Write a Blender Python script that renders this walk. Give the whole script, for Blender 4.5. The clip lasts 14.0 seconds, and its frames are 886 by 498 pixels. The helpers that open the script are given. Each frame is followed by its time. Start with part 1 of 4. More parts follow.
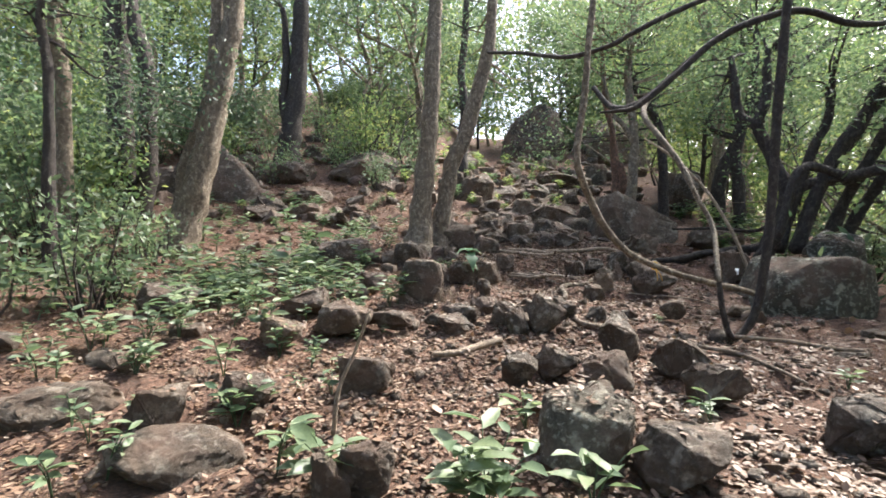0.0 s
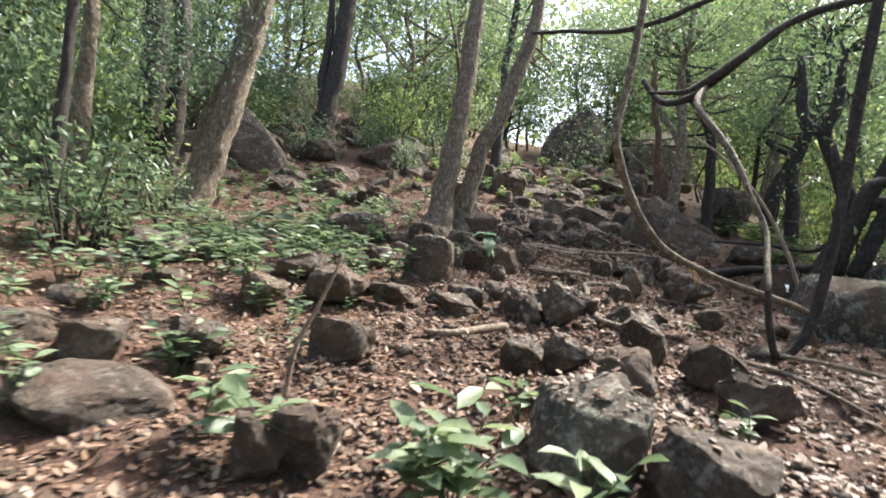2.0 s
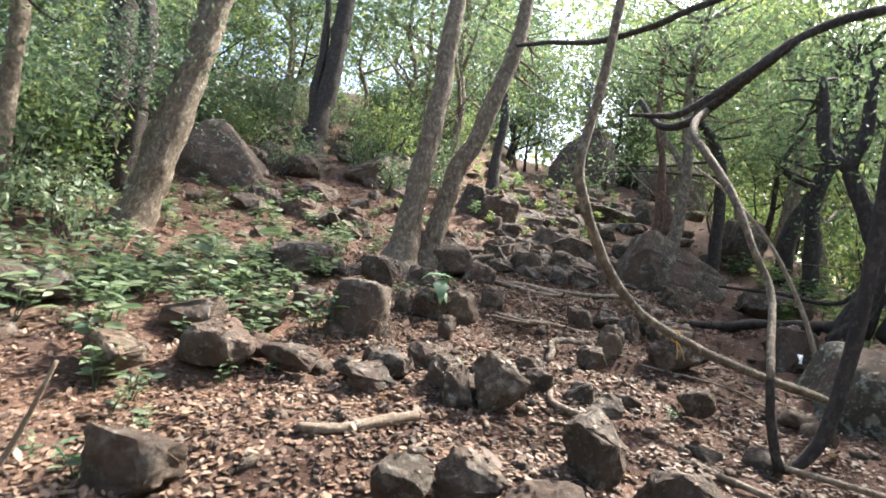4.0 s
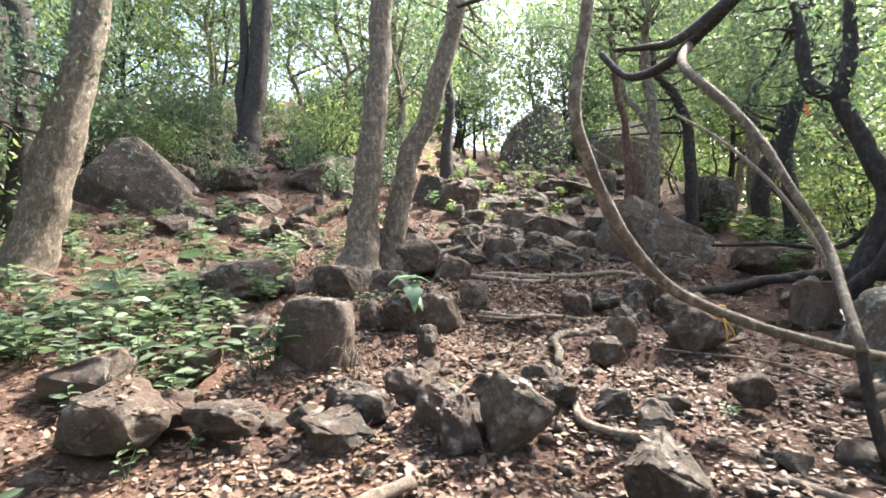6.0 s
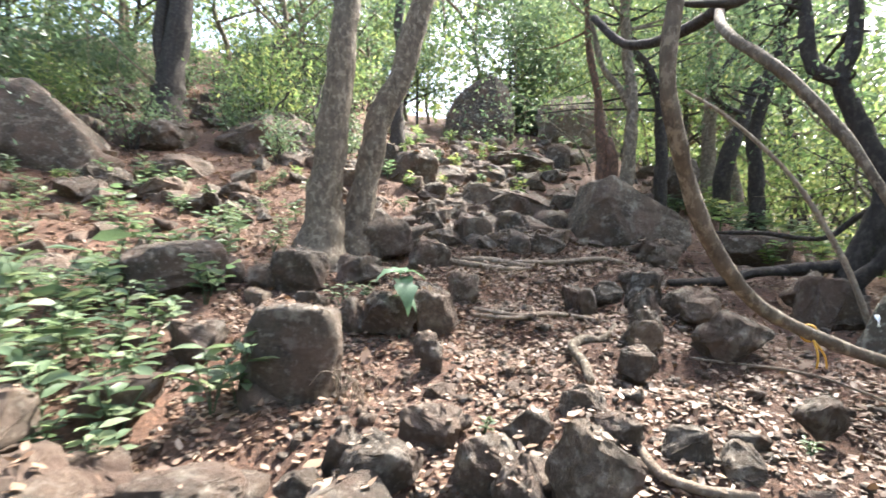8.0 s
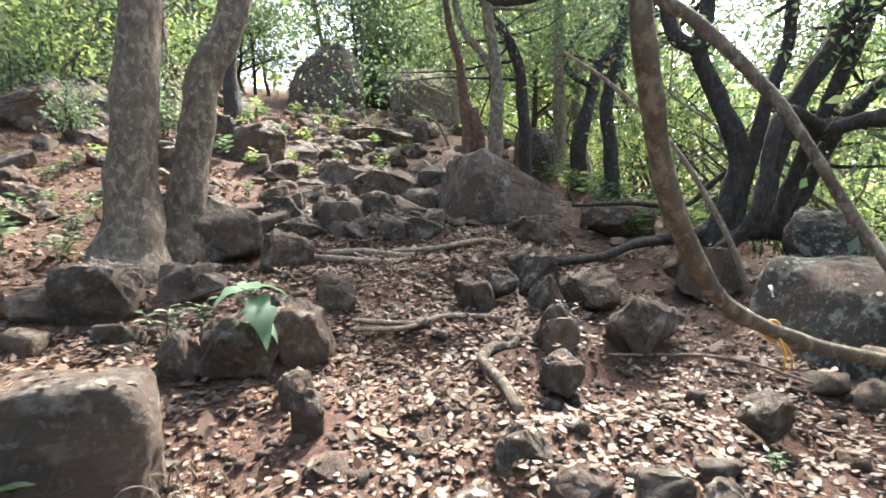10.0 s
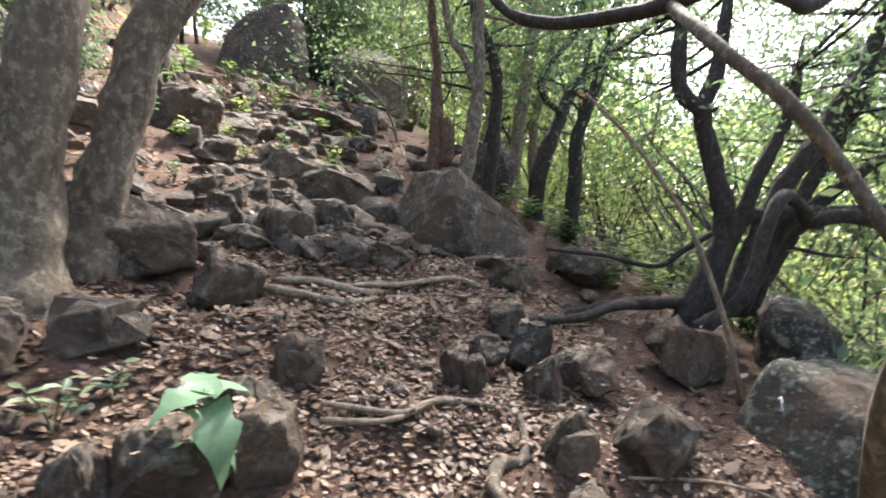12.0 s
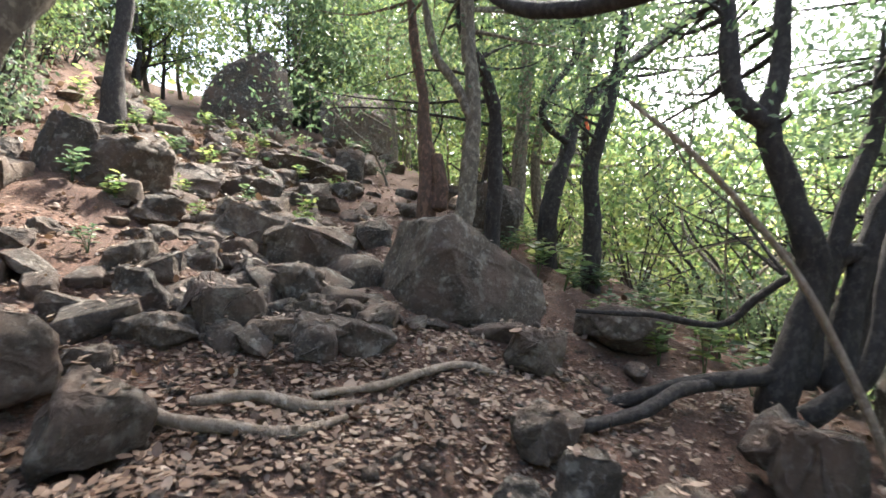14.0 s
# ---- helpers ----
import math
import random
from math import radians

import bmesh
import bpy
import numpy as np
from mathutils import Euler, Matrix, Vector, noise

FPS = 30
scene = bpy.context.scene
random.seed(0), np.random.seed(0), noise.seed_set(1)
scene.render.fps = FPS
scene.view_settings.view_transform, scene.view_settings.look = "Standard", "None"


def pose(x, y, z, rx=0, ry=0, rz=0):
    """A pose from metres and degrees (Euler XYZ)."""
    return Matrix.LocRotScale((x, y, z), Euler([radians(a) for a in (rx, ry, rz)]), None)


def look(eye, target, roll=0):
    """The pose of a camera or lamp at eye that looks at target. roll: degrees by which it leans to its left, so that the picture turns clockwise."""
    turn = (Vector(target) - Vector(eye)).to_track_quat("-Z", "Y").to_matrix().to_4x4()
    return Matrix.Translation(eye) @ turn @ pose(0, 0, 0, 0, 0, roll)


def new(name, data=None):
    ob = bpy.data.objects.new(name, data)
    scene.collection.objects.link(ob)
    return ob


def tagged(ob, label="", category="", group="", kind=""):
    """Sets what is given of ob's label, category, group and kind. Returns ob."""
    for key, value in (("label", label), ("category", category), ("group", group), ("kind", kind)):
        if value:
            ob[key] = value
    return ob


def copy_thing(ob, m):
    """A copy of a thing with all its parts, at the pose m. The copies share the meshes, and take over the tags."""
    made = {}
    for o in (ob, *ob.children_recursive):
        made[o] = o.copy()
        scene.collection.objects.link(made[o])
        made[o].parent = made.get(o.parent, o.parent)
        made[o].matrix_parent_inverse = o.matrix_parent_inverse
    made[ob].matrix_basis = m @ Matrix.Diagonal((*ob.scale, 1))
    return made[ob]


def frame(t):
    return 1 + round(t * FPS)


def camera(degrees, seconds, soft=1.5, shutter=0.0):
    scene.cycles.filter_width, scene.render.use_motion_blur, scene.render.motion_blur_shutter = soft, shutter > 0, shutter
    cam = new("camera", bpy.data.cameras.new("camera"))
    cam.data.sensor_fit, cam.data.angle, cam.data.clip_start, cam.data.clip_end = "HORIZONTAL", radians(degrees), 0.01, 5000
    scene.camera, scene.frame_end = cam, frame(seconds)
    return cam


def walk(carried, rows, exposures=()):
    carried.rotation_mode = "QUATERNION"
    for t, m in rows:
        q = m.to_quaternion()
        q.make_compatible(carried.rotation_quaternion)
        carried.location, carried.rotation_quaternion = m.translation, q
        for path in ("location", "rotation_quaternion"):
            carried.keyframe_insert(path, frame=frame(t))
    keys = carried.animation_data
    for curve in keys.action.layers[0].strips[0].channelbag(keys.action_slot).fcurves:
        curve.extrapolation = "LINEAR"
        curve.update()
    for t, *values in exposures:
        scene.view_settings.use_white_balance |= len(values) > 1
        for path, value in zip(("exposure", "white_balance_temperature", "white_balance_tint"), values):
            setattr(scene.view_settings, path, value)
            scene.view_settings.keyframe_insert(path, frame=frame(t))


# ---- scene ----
cam = camera(82.9, 14.0, soft=1.6, shutter=0.5)
METRES, EYE, TILT, LEAN, TURN = 7.8, 1.835, 0.0, 0.0, 0.0
ROWS = [
    (0.0, 0.0, 0.0, 0.0, 0.0, 0.0, -0.0),
    (0.5, 0.0023, 0.0059, -0.0036, 2.32, 0.06, 0.01),
    (1.0, 0.0037, 0.0066, -0.0042, 4.16, 0.08, 0.0),
    (1.5, 0.0144, 0.0223, -0.0104, 4.66, 0.02, -2.44),
    (2.0, 0.0265, 0.0705, -0.0392, 3.38, 0.35, -6.15),
    (2.5, 0.0448, 0.1283, -0.0116, 3.75, 2.1, -10.47),
    (3.0, 0.0797, 0.1578, 0.0017, 3.1, 2.35, -15.73),
    (3.5, 0.1119, 0.1782, 0.0135, 5.33, 1.93, -11.69),
    (6.0, 0.0921, 0.3241, 0.0127, 0.73, 1.88, -0.0),
    (6.5, 0.0629, 0.3555, 0.0098, 1.47, 1.11, -1.04),
    (7.0, 0.0462, 0.3888, 0.0171, 1.3, -1.39, -1.11),
    (7.5, 0.0346, 0.409, 0.0281, -1.53, -1.84, -1.01),
    (8.0, 0.0254, 0.4275, 0.0351, -7.27, -1.71, -1.27),
    (8.5, 0.0311, 0.4637, 0.0261, -11.74, -1.66, -1.63),
    (9.0, 0.0323, 0.4847, 0.0375, -17.11, -2.45, 0.35),
    (11.5, 0.0197, 0.6453, 0.058, -30.06, -6.05, -2.76),
    (12.0, 0.0069, 0.6624, 0.0998, -32.91, -5.53, -7.08),
    (12.5, 0.0204, 0.6684, 0.096, -39.44, -4.38, -8.97),
    (13.0, 0.0658, 0.703, 0.0936, -40.0, -4.37, -9.01),
    (13.5, 0.0892, 0.7463, 0.1239, -34.41, -0.87, -5.02),
    (14.0, 0.1035, 0.8039, 0.1171, -32.97, -0.87, -3.71),
]
walk(cam, [(t, pose(0, 0, EYE, TILT, LEAN, TURN) @ pose(METRES * x, METRES * y, METRES * z, 90 + pitch, roll, yaw)) for t, x, y, z, yaw, pitch, roll in ROWS],
     exposures=[(0.0, 1.95), (2.0, 1.95), (2.5, 1.8), (3.5, 2.05), (6.5, 2.65), (7.5, 2.8), (9.0, 2.65), (11.5, 2.65), (12.0, 2.5), (12.5, 2.2), (13.5, 2.25), (14.0, 2.5)])

# ---- light: a bright hazy sky, a veiled sun ahead to the right ----
SUN_AZ, SUN_EL = radians(48), radians(50)
world = bpy.data.worlds.new("sky")
scene.world = world
world.use_nodes = True
wn = world.node_tree.nodes
sky = wn.new("ShaderNodeTexSky")
sky.sky_type, sky.sun_disc = "NISHITA", False
sky.sun_elevation, sky.sun_rotation = SUN_EL, SUN_AZ
sky.air_density, sky.dust_density, sky.ozone_density = 1.0, 4.0, 1.0
world.node_tree.links.new(sky.outputs[0], wn["Background"].inputs[0])
wn["Background"].inputs[1].default_value = 0.15
sun = new("sun", bpy.data.lights.new("sun", "SUN"))
sun.data.energy, sun.data.angle, sun.data.color = 4.3, radians(4), (1.0, 0.96, 0.9)
sun.matrix_world = look((0, 0, 30), Vector((0, 0, 30)) - Vector((math.sin(SUN_AZ) * math.cos(SUN_EL), math.cos(SUN_AZ) * math.cos(SUN_EL), math.sin(SUN_EL))))


# ---- materials ----
def material(name, rough=0.8):
    m = bpy.data.materials.new(name)
    m.use_nodes = True
    n, l = m.node_tree.nodes, m.node_tree.links
    b = n["Principled BSDF"]
    b.inputs["Roughness"].default_value = rough
    return m, n, l, b


def ramp(n, l, source, stops):
    r = n.new("ShaderNodeValToRGB")
    e = r.color_ramp.elements
    while len(e) < len(stops):
        e.new(0.5)
    for el, (p, c) in zip(e, stops):
        el.position, el.color = p, (*c, 1)
    l.new(source, r.inputs[0])
    return r.outputs[0]


def noise_tex(n, l, scale, detail=6, coord="Object", stretch=None, rough=0.6):
    t = n.new("ShaderNodeTexNoise")
    t.inputs["Scale"].default_value, t.inputs["Detail"].default_value, t.inputs["Roughness"].default_value = scale, detail, rough
    c = n.new("ShaderNodeTexCoord")
    if coord == "World":
        g = n.new("ShaderNodeNewGeometry")
        out = g.outputs["Position"]
    else:
        out = c.outputs[coord]
    if stretch:
        mp = n.new("ShaderNodeMapping")
        mp.inputs["Scale"].default_value = stretch
        l.new(out, mp.inputs[0])
        out = mp.outputs[0]
    l.new(out, t.inputs["Vector"])
    return t.outputs["Fac"]


def mix(n, l, fac, a, b, mode="MIX"):
    m = n.new("ShaderNodeMix")
    m.data_type, m.blend_type = "RGBA", mode
    for s, v in ((m.inputs[0], fac), (m.inputs[6], a), (m.inputs[7], b)):
        if hasattr(v, "is_linked"):
            l.new(v, s)
        elif isinstance(v, tuple):
            s.default_value = (*v, 1)
        else:
            s.default_value = v
    return m.outputs[2]


def bump(n, l, b, height, strength, dist):
    p = n.new("ShaderNodeBump")
    p.inputs["Strength"].default_value, p.inputs["Distance"].default_value = strength, dist
    l.new(height, p.inputs["Height"])
    l.new(p.outputs[0], b.inputs["Normal"])


def soil_material():
    m, n, l, b = material("red_brown_soil", 0.95)
    c1 = ramp(n, l, noise_tex(n, l, 1.3, 5, "World"), [(0.3, (0.1, 0.05, 0.031)), (0.5, (0.14, 0.077, 0.049)), (0.72, (0.2, 0.106, 0.066))])
    c2 = ramp(n, l, noise_tex(n, l, 38, 8, "World", rough=0.75), [(0.36, (0.35, 0.33, 0.32)), (0.52, (0.75, 0.75, 0.75)), (0.66, (1.6, 1.5, 1.4))])
    l.new(mix(n, l, 0.85, c1, c2, "MULTIPLY"), b.inputs["Base Color"])
    bump(n, l, b, noise_tex(n, l, 24, 9, "World", rough=0.75), 1.0, 0.05)
    return m


def rock_material(name, dark, light, lichen):
    m, n, l, b = material(name, 0.85)
    c = ramp(n, l, noise_tex(n, l, 3.5, 8, "World", rough=0.68), [(0.3, dark), (0.68, light)])
    grain = ramp(n, l, noise_tex(n, l, 34, 8, "World", rough=0.85), [(0.34, (0.35, 0.35, 0.35)), (0.66, (1.55, 1.55, 1.5))])
    c = mix(n, l, 0.8, c, grain, "MULTIPLY")
    info = n.new("ShaderNodeObjectInfo")
    tone = ramp(n, l, info.outputs["Random"], [(0.0, (0.7, 0.66, 0.62)), (0.5, (1.0, 0.95, 0.9)), (1.0, (1.3, 1.2, 1.1))])
    c = mix(n, l, 1.0, c, tone, "MULTIPLY")
    spots = ramp(n, l, noise_tex(n, l, 9, 4, "World", rough=0.5), [(0.55, (0, 0, 0)), (0.66, lichen)])
    flecks = ramp(n, l, noise_tex(n, l, 26, 3, "World", rough=0.5), [(0.57, (0, 0, 0)), (0.66, lichen)])
    c = mix(n, l, 0.9, c, spots, "ADD")
    c = mix(n, l, 0.7, c, flecks, "ADD")
    dust = ramp(n, l, noise_tex(n, l, 2.2, 5, "World"), [(0.45, (0, 0, 0)), (0.68, (0.85, 0.85, 0.85))])
    c = mix(n, l, dust, c, (0.13, 0.078, 0.052))
    l.new(c, b.inputs["Base Color"])
    bump(n, l, b, noise_tex(n, l, 14, 10, "World", rough=0.78), 1.0, 0.06)
    return m


def bark_material(name, dark, light, patch):
    m, n, l, b = material(name, 0.9)
    c = ramp(n, l, noise_tex(n, l, 14, 8, "World", (1, 1, 0.45), 0.72), [(0.3, dark), (0.7, light)])
    p = ramp(n, l, noise_tex(n, l, 19, 7, "World", (1, 1, 0.7), 0.72), [(0.5, (0, 0, 0)), (0.6, (0.9, 0.9, 0.9))])
    l.new(mix(n, l, p, c, patch), b.inputs["Base Color"])
    bump(n, l, b, noise_tex(n, l, 20, 9, "World", (1, 1, 0.4), 0.78), 1.0, 0.05)
    return m


def leaf_material(name, colors, through_it=0.45, rough=0.5):
    """Thin leaves: some of the light goes through. Each leaf takes its tone from the 'tone' attribute."""
    m, n, l, b = material(name, rough)
    a = n.new("ShaderNodeAttribute")
    a.attribute_name = "tone"
    c = ramp(n, l, a.outputs["Fac"], [(i / (len(colors) - 1), q) for i, q in enumerate(colors)])
    c = mix(n, l, 0.35, c, ramp(n, l, noise_tex(n, l, 60, 3, "World"), [(0.3, (0.6, 0.6, 0.6)), (0.7, (1.3, 1.3, 1.3))]), "MULTIPLY")
    l.new(c, b.inputs["Base Color"])
    if through_it:
        t = n.new("ShaderNodeBsdfTranslucent")
        l.new(mix(n, l, 1.0, c, (1.6, 1.6, 1.45), "MULTIPLY"), t.inputs[0])
        s = n.new("ShaderNodeMixShader")
        s.inputs[0].default_value = through_it
        l.new(b.outputs[0], s.inputs[1])
        l.new(t.outputs[0], s.inputs[2])
        l.new(s.outputs[0], n["Material Output"].inputs[0])
    return m


SOIL = soil_material()
ROCK = rock_material("weathered_basalt", (0.036, 0.029, 0.022), (0.12, 0.095, 0.072), (0.14, 0.13, 0.11))
ROCK_PALE = rock_material("pale_basalt", (0.07, 0.054, 0.041), (0.19, 0.146, 0.11), (0.1, 0.095, 0.08))
ROCK_LICHEN = rock_material("lichened_basalt", (0.038, 0.037, 0.028), (0.11, 0.106, 0.08), (0.26, 0.26, 0.21))
BARK = bark_material("grey_brown_bark", (0.07, 0.052, 0.036), (0.22, 0.172, 0.122), (0.33, 0.275, 0.2))
# dark bark, its colour lowered further to hold the near-black of backlit stems
BARK_DARK_BACKLIT = bark_material("dark_backlit_bark", (0.018, 0.014, 0.012), (0.058, 0.045, 0.036), (0.08, 0.066, 0.056))
BARK_RED = bark_material("reddish_bark", (0.06, 0.035, 0.024), (0.17, 0.1, 0.07), (0.24, 0.13, 0.085))
WOOD_DRY = bark_material("dry_grey_wood", (0.16, 0.115, 0.08), (0.36, 0.28, 0.2), (0.42, 0.34, 0.26))
LEAF_DARK = leaf_material("dark_green_leaf", [(0.032, 0.058, 0.036), (0.055, 0.09, 0.054), (0.09, 0.13, 0.075)], 0.42)
LEAF_MID = leaf_material("green_leaf", [(0.05, 0.085, 0.045), (0.085, 0.13, 0.068), (0.15, 0.19, 0.1)], 0.5)
LEAF_LIGHT = leaf_material("yellow_green_leaf", [(0.07, 0.12, 0.045), (0.13, 0.185, 0.07), (0.23, 0.25, 0.09)], 0.6)
LEAF_PLANT = leaf_material("fresh_plant_leaf", [(0.07, 0.112, 0.06), (0.115, 0.162, 0.086), (0.175, 0.215, 0.115)], 0.35)
LEAF_FROND = leaf_material("pale_frond_leaf", [(0.07, 0.135, 0.078), (0.1, 0.175, 0.1), (0.125, 0.21, 0.12)], 0.35)
LEAF_DRY = leaf_material("dry_leaf", [(0.06, 0.036, 0.023), (0.115, 0.066, 0.04), (0.175, 0.108, 0.068), (0.23, 0.16, 0.11), (0.31, 0.24, 0.18)], 0.12, 0.6)
RAG_ORANGE, _n, _l, _b = material("faded_orange_cloth", 0.9)
_b.inputs["Base Color"].default_value = (0.75, 0.14, 0.05, 1)
CORD_YELLOW, _n, _l, _b = material("yellow_cord", 0.7)
_b.inputs["Base Color"].default_value = (0.6, 0.32, 0.05, 1)
PAPER, _n, _l, _b = material("white_scrap", 0.8)
_b.inputs["Base Color"].default_value = (0.8, 0.8, 0.8, 1)


# ---- ground ----
def softplus(v, s):
    return s * math.log1p(math.exp(min(v / s, 40)))


def slope(x, y):
    """Height of the hillside without its small relief."""
    yy = max(y, -1.0)
    b = 0.327 + 0.0907 * yy + 0.00771 * yy * yy if yy < 12.6 else 2.694 + (min(yy, 45) - 12.6) * 0.285
    if y < -1:
        b += max(y + 1, -40) * 0.1
    b += (-0.029 + 0.00192 * min(yy, 16)) * max(min(x, 30), -30)
    b -= 0.45 * softplus(min(x, 40) - 7.2 - 0.15 * (min(y, 40) - 7), 0.6)
    b += 0.12 * softplus(min(y, 40) - 11, 0.8) / (1 + math.exp(max(min((x - 0.6) / 0.5, 40), -40)))
    return b + 0.06 * softplus(-max(x, -40) - 3.4, 0.6)


def height(x, y):
    r = 0.08 * noise.noise((x * 0.9, y * 0.9, 0.3)) + 0.055 * noise.noise((x * 2.3, y * 2.3, 4.1)) + 0.045 * noise.noise((x * 5, y * 5, 2.2))
    steps = 0.05 * math.tanh(3 * noise.noise((x * 0.7, y * 2.0, 8.8)))
    return slope(x, y) + (r + steps) * (0.6 if y < 1.5 else 1.0) - 0.03


def stretched(lo, hi, step, far, growth):
    v = list(np.arange(lo, hi + step / 2, step))
    s = step
    while v[-1] < far:
        s *= growth
        v.append(v[-1] + s)
    s = step
    while v[0] > -far:
        s *= growth
        v.insert(0, v[0] - s)
    return v


def build_ground():
    xs, ys = stretched(-6, 7, 0.085, 600, 1.25), stretched(0, 13, 0.085, 600, 1.25)
    verts = [(x, y, height(x, y)) for y in ys for x in xs]
    w = len(xs)
    faces = [(j * w + i, j * w + i + 1, (j + 1) * w + i + 1, (j + 1) * w + i) for j in range(len(ys) - 1) for i in range(w - 1)]
    me = bpy.data.meshes.new("ground")
    me.from_pydata(verts, [], faces)
    me.shade_smooth()
    me.materials.append(SOIL)
    return tagged(new("ground", me), "reddish-brown earth hillside strewn with dry leaves and stones", "ground", kind="structure")


build_ground()


# ---- makers ----
def mesh_from(name, verts, faces, mat, tone=None, smooth=False):
    """A mesh from arrays; faces all have the same number of corners."""
    verts, faces = np.asarray(verts, np.float32), np.asarray(faces, np.int32)
    me = bpy.data.meshes.new(name)
    k = faces.shape[1]
    me.vertices.add(len(verts))
    me.vertices.foreach_set("co", verts.ravel())
    me.loops.add(faces.size)
    me.loops.foreach_set("vertex_index", faces.ravel())
    me.polygons.add(len(faces))
    me.polygons.foreach_set("loop_start", np.arange(0, faces.size, k, dtype=np.int32))
    if tone is not None:
        a = me.attributes.new("tone", "FLOAT", "POINT")
        a.data.foreach_set("value", np.asarray(tone, np.float32))
    me.update(calc_edges=True)
    if smooth:
        me.shade_smooth()
    me.materials.append(mat)
    return me


# a leaf: pointed, folded along its middle and arched; lies along +x, 1 long
LEAF6 = np.array([(0, 0, 0), (0.3, 0.24, 0.05), (0.3, -0.24, 0.05), (0.68, 0.2, 0.03), (0.68, -0.2, 0.03), (1, 0, -0.12), (0.36, 0, -0.02), (0.68, 0, -0.05)])
LEAF6F = np.array([(0, 6, 1), (0, 2, 6), (6, 7, 3), (6, 3, 1), (6, 2, 4), (6, 4, 7), (7, 5, 3), (7, 4, 5)])
LEAF2 = np.array([(0, 0, 0), (0.5, 0.25, 0.06), (1, 0, -0.06), (0.5, -0.25, 0.06)])
LEAF2F = np.array([(0, 2, 1), (0, 3, 2)])


# a curled fallen leaf
LEAF4 = np.array([(0, 0, 0.02), (0.28, 0.22, 0.1), (0.7, 0.24, 0.06), (1, 0.03, 0.14), (0.72, -0.17, 0.1), (0.25, -0.25, 0.05)])
LEAF4F = np.array([(0, 4, 1), (0, 5, 4), (1, 4, 2), (2, 4, 3)])


def leaves(name, rng, at, size, mat, fine=False, shape="", flat=0.0, along=None, droop=0.0, slim=1.0, dark=None):
    """Leaves at the given places. flat: how much they lie level; along: the way that each one points."""
    at = np.asarray(at, float)
    n = len(at)
    base, fc = (LEAF6, LEAF6F) if fine else (LEAF4, LEAF4F) if shape == "litter" else (LEAF2, LEAF2F)
    d = rng.normal(size=(n, 3)) if along is None else np.asarray(along, float) + rng.normal(size=(n, 3)) * 0.12
    d[:, 2] = d[:, 2] * (1 - flat) - droop
    d /= np.linalg.norm(d, axis=1)[:, None] + 1e-9
    up = rng.normal(size=(n, 3)) * (1 - flat) + np.array([0, 0, 0.6 + 3 * flat])
    side = np.cross(up, d)
    side /= np.linalg.norm(side, axis=1)[:, None] + 1e-9
    up = np.cross(d, side)
    s = np.broadcast_to(size, (n,)) * rng.uniform(0.7, 1.3, n)
    b = base * np.array([1, slim, 1])
    v = at[:, None] + s[:, None, None] * (b[None, :, :1] * d[:, None] + b[None, :, 1:2] * side[:, None] + b[None, :, 2:] * up[:, None])
    k = len(base)
    f = fc[None] + (np.arange(n) * k)[:, None, None]
    tone = rng.uniform(0, 1, n) if dark is None else dark
    return mesh_from(name, v.reshape(-1, 3), f.reshape(-1, 3), mat, np.repeat(tone, k))


def smooth_path(rows, per=6):
    p = np.array(rows, float)
    q = np.vstack([2 * p[0] - p[1], p, 2 * p[-1] - p[-2]])
    res = []
    for i in range(1, len(q) - 2):
        for u in np.arange(per) / per:
            a, b, c, d = q[i - 1], q[i], q[i + 1], q[i + 2]
            res.append(0.5 * (2 * b + (c - a) * u + (2 * a - 5 * b + 4 * c - d) * u * u + (3 * b - a - 3 * c + d) * u ** 3))
    res.append(p[-1])
    return np.array(res)


def tube(name, rows, mat, sides=12, per=6, rough=0.12, wobble=0.0, seed=0.0):
    """A stem through rows of x, y, z, radius, with an uneven, knotty skin."""
    p = smooth_path(rows, per)
    c, r = p[:, :3], np.maximum(p[:, 3], 0.003)
    t = np.gradient(c, axis=0)
    t /= np.linalg.norm(t, axis=1)[:, None] + 1e-9
    ref = np.array([0.3, 1, 0.1]) if abs(t[0][1]) < 0.9 else np.array([1, 0, 0.2])
    verts = []
    for i in range(len(c)):
        a = ref - t[i] * np.dot(ref, t[i])
        a /= np.linalg.norm(a) + 1e-9
        ref = a
        b = np.cross(t[i], a)
        off = Vector(c[i]) * 1.7 + Vector((seed, 0, 0))
        mid = c[i] + wobble * np.array(noise.noise_vector(off))
        for k in range(sides):
            w = 2 * math.pi * k / sides
            n = math.cos(w) * a + math.sin(w) * b
            g = mid + n * r[i]
            knot = rough * (noise.noise(Vector(g * np.array((5, 5, 3)))) + 0.7 * noise.noise(Vector(g * np.array((14, 14, 7)))))
            verts.append(mid + n * r[i] * (1 + knot))
    m = len(c)
    faces = [(i * sides + k, i * sides + (k + 1) % sides, (i + 1) * sides + (k + 1) % sides, (i + 1) * sides + k) for i in range(m - 1) for k in range(sides)]
    me = bpy.data.meshes.new(name)
    verts += [c[0] - t[0] * r[0] * 0.3, c[-1] + t[-1] * r[-1] * 0.5]
    e = m * sides
    faces += [(e, (k + 1) % sides, k) for k in range(sides)] + [(e + 1, e - sides + k, e - sides + (k + 1) % sides) for k in range(sides)]
    me.from_pydata([tuple(v) for v in verts], [], faces)
    me.shade_smooth()
    me.materials.append(mat)
    return me


def part(parent, name, me, label=""):
    ob = new(name, me)
    ob.parent = parent
    return tagged(ob, label)


def rooted(name, base, label, category, group=""):
    ob = new(name)
    ob.location = base
    return tagged(ob, label, category, group)


